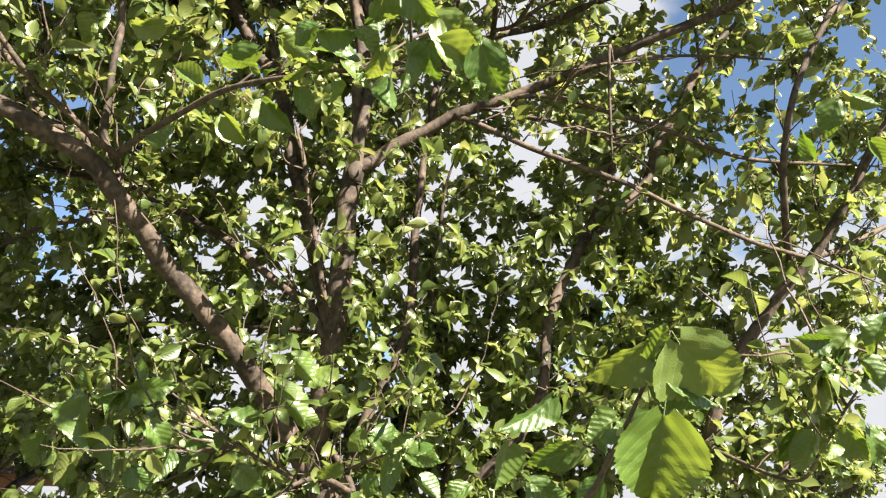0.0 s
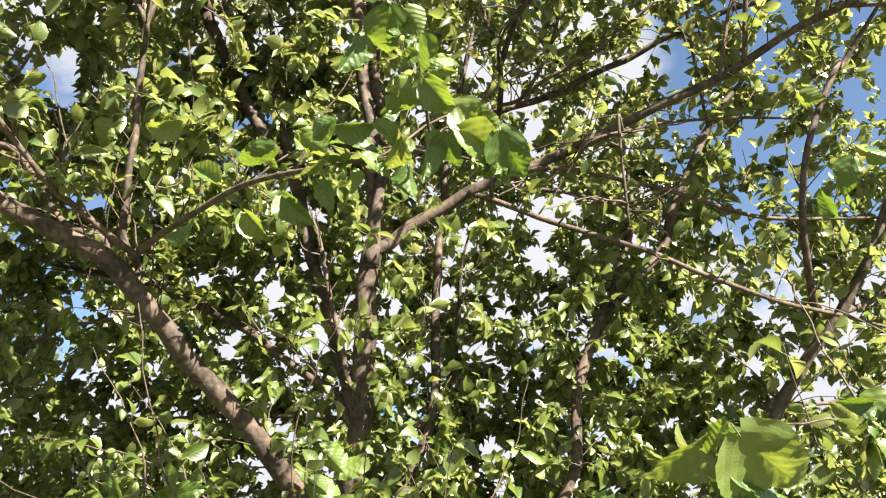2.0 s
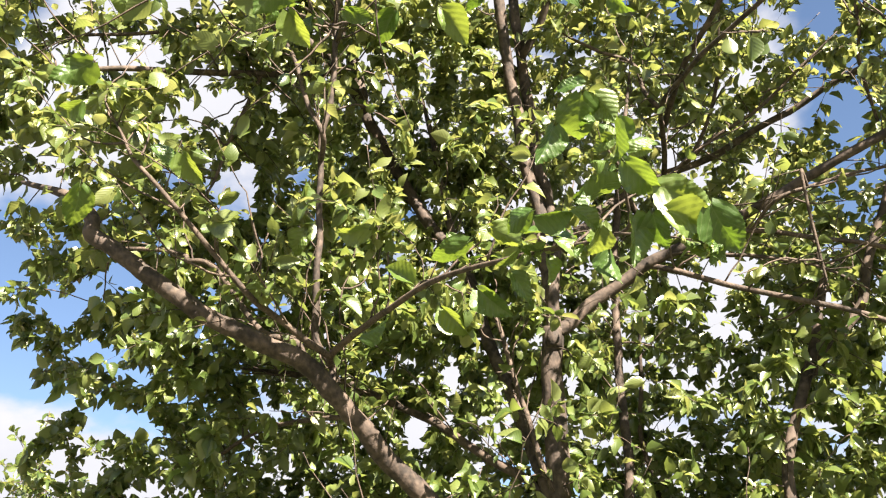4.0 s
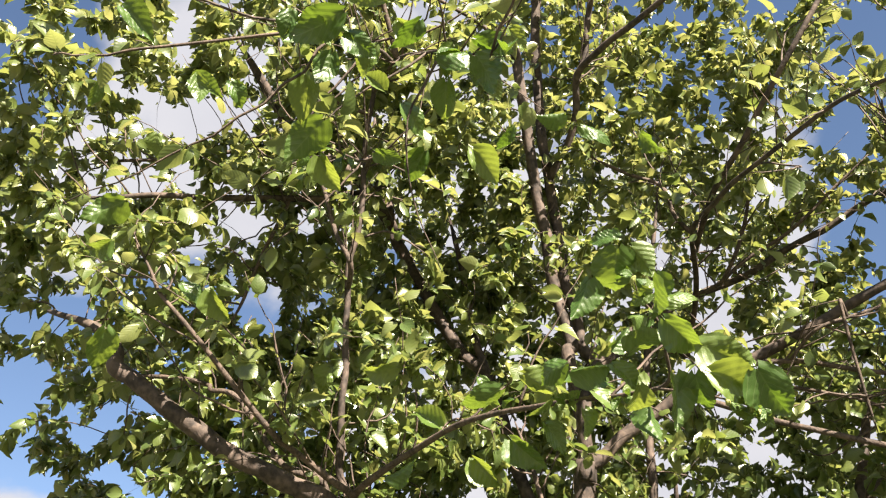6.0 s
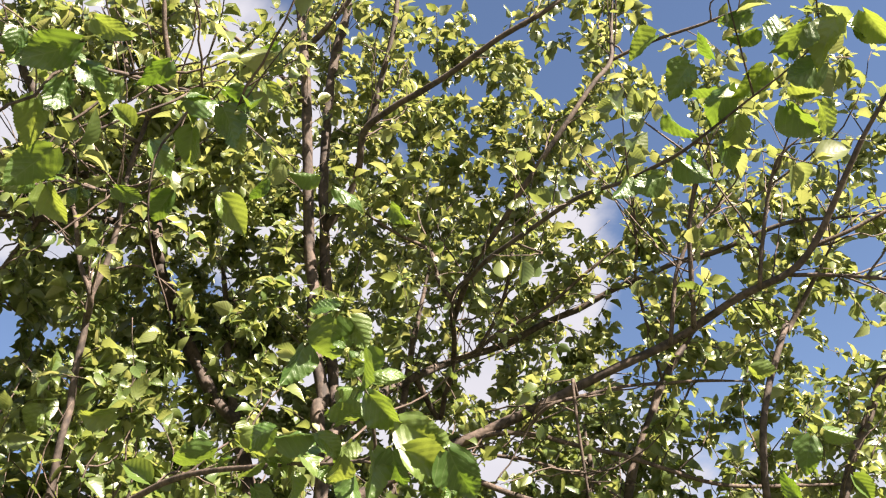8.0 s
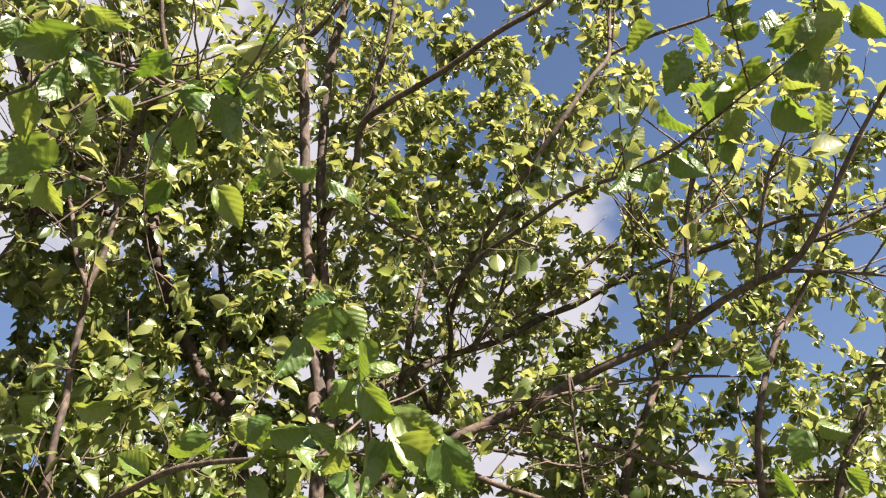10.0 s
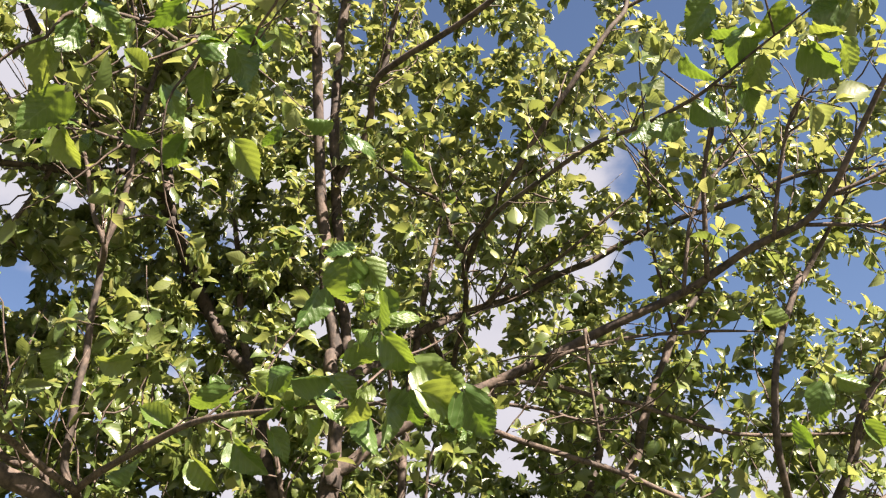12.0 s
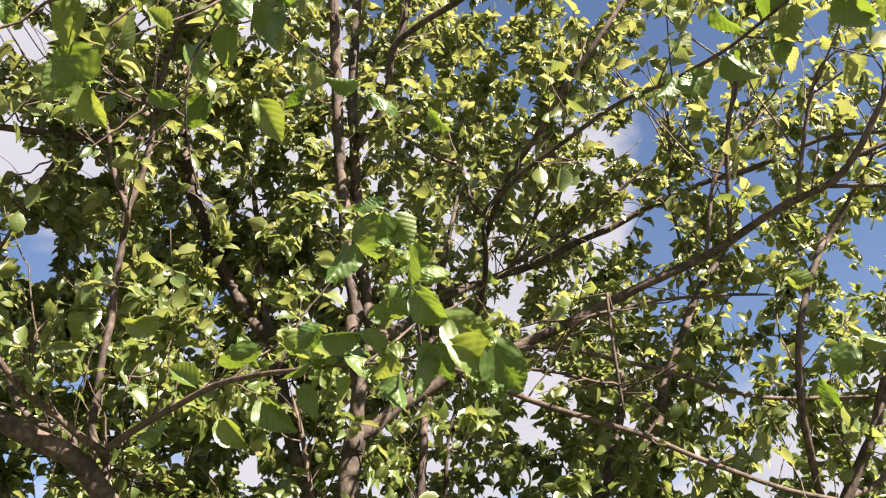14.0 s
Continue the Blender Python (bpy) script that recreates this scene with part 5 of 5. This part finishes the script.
for key, b in BOUGHS.items():
    if (key.startswith("shoot_") and not key.startswith("shoot_near_right")) or key in ("twig_forward", "twig_near_sky"):
        n = len(b.path)
        tail = b.path[n // 2:]
        shoot_leaves(tail, 9, 0.064, add_large, rng)

# unripe fruits in the leaf axils of the nearest shoots
bm = bmesh.new()
bmesh.ops.create_icosphere(bm, subdivisions=2, radius=1.0)
for v in bm.verts:
    v.co *= 1 + 0.22 * (1 if v.index % 2 else -0.4)
    v.co.z *= 1.7
fruit_mesh = bpy.data.meshes.new("fruit")
bm.to_mesh(fruit_mesh)
bm.free()
fruit_mesh.materials.append(FRUIT)
for key, b in BOUGHS.items():
    if key.startswith("shoot_") or key == "twig_forward":
        for k in range(5):
            i = rng.randrange(len(b.path) // 2, len(b.path))
            ob = new("fruit", fruit_mesh)
            ob.parent = tree
            ob.matrix_parent_inverse = tree.matrix_basis.inverted()
            place = b.path[i] + Vector((rng.uniform(-0.014, 0.014), rng.uniform(-0.012, 0.012), rng.uniform(-0.018, 0.004)))
            ob.matrix_basis = pose(*place, rng.uniform(-50, 50), rng.uniform(-50, 50), 0) @ Matrix.Scale(rng.uniform(0.0045, 0.007), 4)


# ---- the darker tree behind ----
def back_tree(name, foot, height, spread, count, seed, label):
    """A tree farther off: trunk, forked limbs, and leaves gathered in uneven clumps round the limb ends."""
    r = random.Random(seed)
    foot = Vector(foot)
    top = empty(name, foot)
    tagged(top, label, "tree")
    trunk_path = spline([foot, foot + Vector((0.05, 0.04, height * 0.22)), foot + Vector((-0.04, 0.1, height * 0.45))], 5)
    v, f = tube(trunk_path, [0.16 - 0.05 * k / len(trunk_path) for k in range(len(trunk_path))], 12, 0.15)
    mesh_part("trunk", v, f, BARK, top)
    ends, shoots = [], Wood()
    for k in range(9):
        a = k * 2.4 + r.uniform(-0.4, 0.4)
        start = trunk_path[-1 - (k % 4)]
        end = foot + Vector((math.cos(a) * spread * r.uniform(0.4, 0.85), math.sin(a) * spread * r.uniform(0.4, 0.85), height * r.uniform(0.5, 0.95)))
        path = spline([start, start.lerp(end, 0.4) + Vector((0, 0, 0.25)), start.lerp(end, 0.75) + Vector((0, 0, 0.12)), end], 4)
        v, f = tube(path, [0.07 - 0.055 * i / (len(path) - 1) for i in range(len(path))], 8, 0.1)
        mesh_part("branch", v, f, BARK, top)
        ends += path[4:]
    crown = Foliage()

    def put(base, tip, normal, size):
        if not open_at(base, 0.25):
            crown.add(r.choice(PLAIN), leaf_pose(base, tip, normal, size))

    for k in range(count):
        root = r.choice(ends)
        goal = root + Vector((r.gauss(0, 0.45), r.gauss(0, 0.45), r.gauss(0.05, 0.4))) * spread * 0.34
        if open_at(goal):
            continue
        path = spline([root, root.lerp(goal, 0.5) + Vector((0, 0, 0.05)), goal], 3)
        shoots.add(path, 0.006, 0.003, 4)
        shoot_leaves(path, r.randint(14, 24), 0.075, put, r)
    tagged(mesh_part("brushwood", shoots.v, shoots.f, TWIG, top, "thin brown leafy shoots"), kind="stuff")
    crown.link("foliage", LEAF, top, "dense dark green leaves")
    return top


back_tree("mulberry_tree", (-4.6, 8.2, 0), 4.6, 2.4, 620, 21, "darker leafy mulberry tree standing beside a low house")
back_tree("mulberry_tree", (3.4, 9.4, 0), 3.6, 2.0, 230, 22, "smaller leafy tree standing behind the large mulberry")

# ---- ground ----
def grid(size, n, height):
    verts, faces = [], []
    for i in range(n + 1):
        for j in range(n + 1):
            x, y = (i / n - 0.5) * 2, (j / n - 0.5) * 2
            x, y = math.copysign(abs(x) ** 2.2, x) * size, math.copysign(abs(y) ** 2.2, y) * size
            verts.append((x, y, height(x, y)))
    for i in range(n):
        for j in range(n):
            a = i * (n + 1) + j
            faces.append((a, a + n + 1, a + n + 2, a + 1))
    return verts, faces


v, f = grid(900, 60, lambda x, y: 0.03 * noise.noise(Vector((x * 0.4, y * 0.4, 0))) if abs(x) < 30 and abs(y) < 30 else 0.0)
ground = mesh_part("ground", v, f, GRASS, None)
tagged(ground, "dry grass and bare earth under the tree", "ground", kind="structure")


# ---- the low house beyond the trees ----
def box(bm, lo, hi, bevel=0.0):
    made = bmesh.ops.create_cube(bm, size=1.0)["verts"]
    for v in made:
        v.co = Vector(a + (b - a) * (c + 0.5) for a, b, c in zip(lo, hi, v.co))
    if bevel:
        edges = list({e for v in made for e in v.link_edges})
        bmesh.ops.bevel(bm, geom=edges, offset=bevel, segments=2, affect='EDGES')


def part(name, bm, mat, parent, label=""):
    me = bpy.data.meshes.new(name)
    bm.to_mesh(me)
    bm.free()
    me.materials.append(mat)
    ob = new(name, me)
    ob.parent = parent
    if label:
        tagged(ob, label)
    return ob


def house(place, turn):
    top = empty("house")
    top.matrix_basis = pose(*place, 0, 0, turn)
    tagged(top, "low house with reddish-brown walls and dark timber eaves", "house")
    for lo, hi in (((-3, 0, 0), (3, 0.2, 2.60)), ((-3, 3.8, 0), (3, 4.0, 2.60)), ((-3, 0.2, 0), (-2.8, 3.8, 2.60)), ((2.8, 0.2, 0), (3, 3.8, 2.60))):
        bm = bmesh.new()
        box(bm, lo, hi, 0.01)
        part("wall", bm, WALL, top)
    bm = bmesh.new()
    box(bm, (-3.4, -0.5, 2.60), (3.4, -0.42, 2.86), 0.008)
    part("fascia", bm, TIMBER, top, "dark weathered timber fascia board")
    for k in range(9):
        bm = bmesh.new()
        x = -3.2 + k * 0.8
        box(bm, (x, -0.41, 2.62), (x + 0.07, 0.35, 2.74), 0.006)
        part("rafter", bm, TIMBER, top)
    for sign in (1, -1):
        bm = bmesh.new()
        box(bm, (-3.5, -2.65, 0), (3.5, 0.02, 0.05))
        roof = part("roof", bm, TILE, top)
        roof.matrix_basis = pose(0, 2.0, 3.70, 0, 0, 0 if sign > 0 else 180) @ pose(0, 0, 0, 19, 0, 0)
        for k in range(12):
            bm = bmesh.new()
            box(bm, (-3.52, -2.68 + k * 0.22, 0.052), (3.52, -2.44 + k * 0.22, 0.085), 0.01)
            part("tile_course", bm, TILE, roof)
    return top


house((-8.15, 9.97, 0), 22)
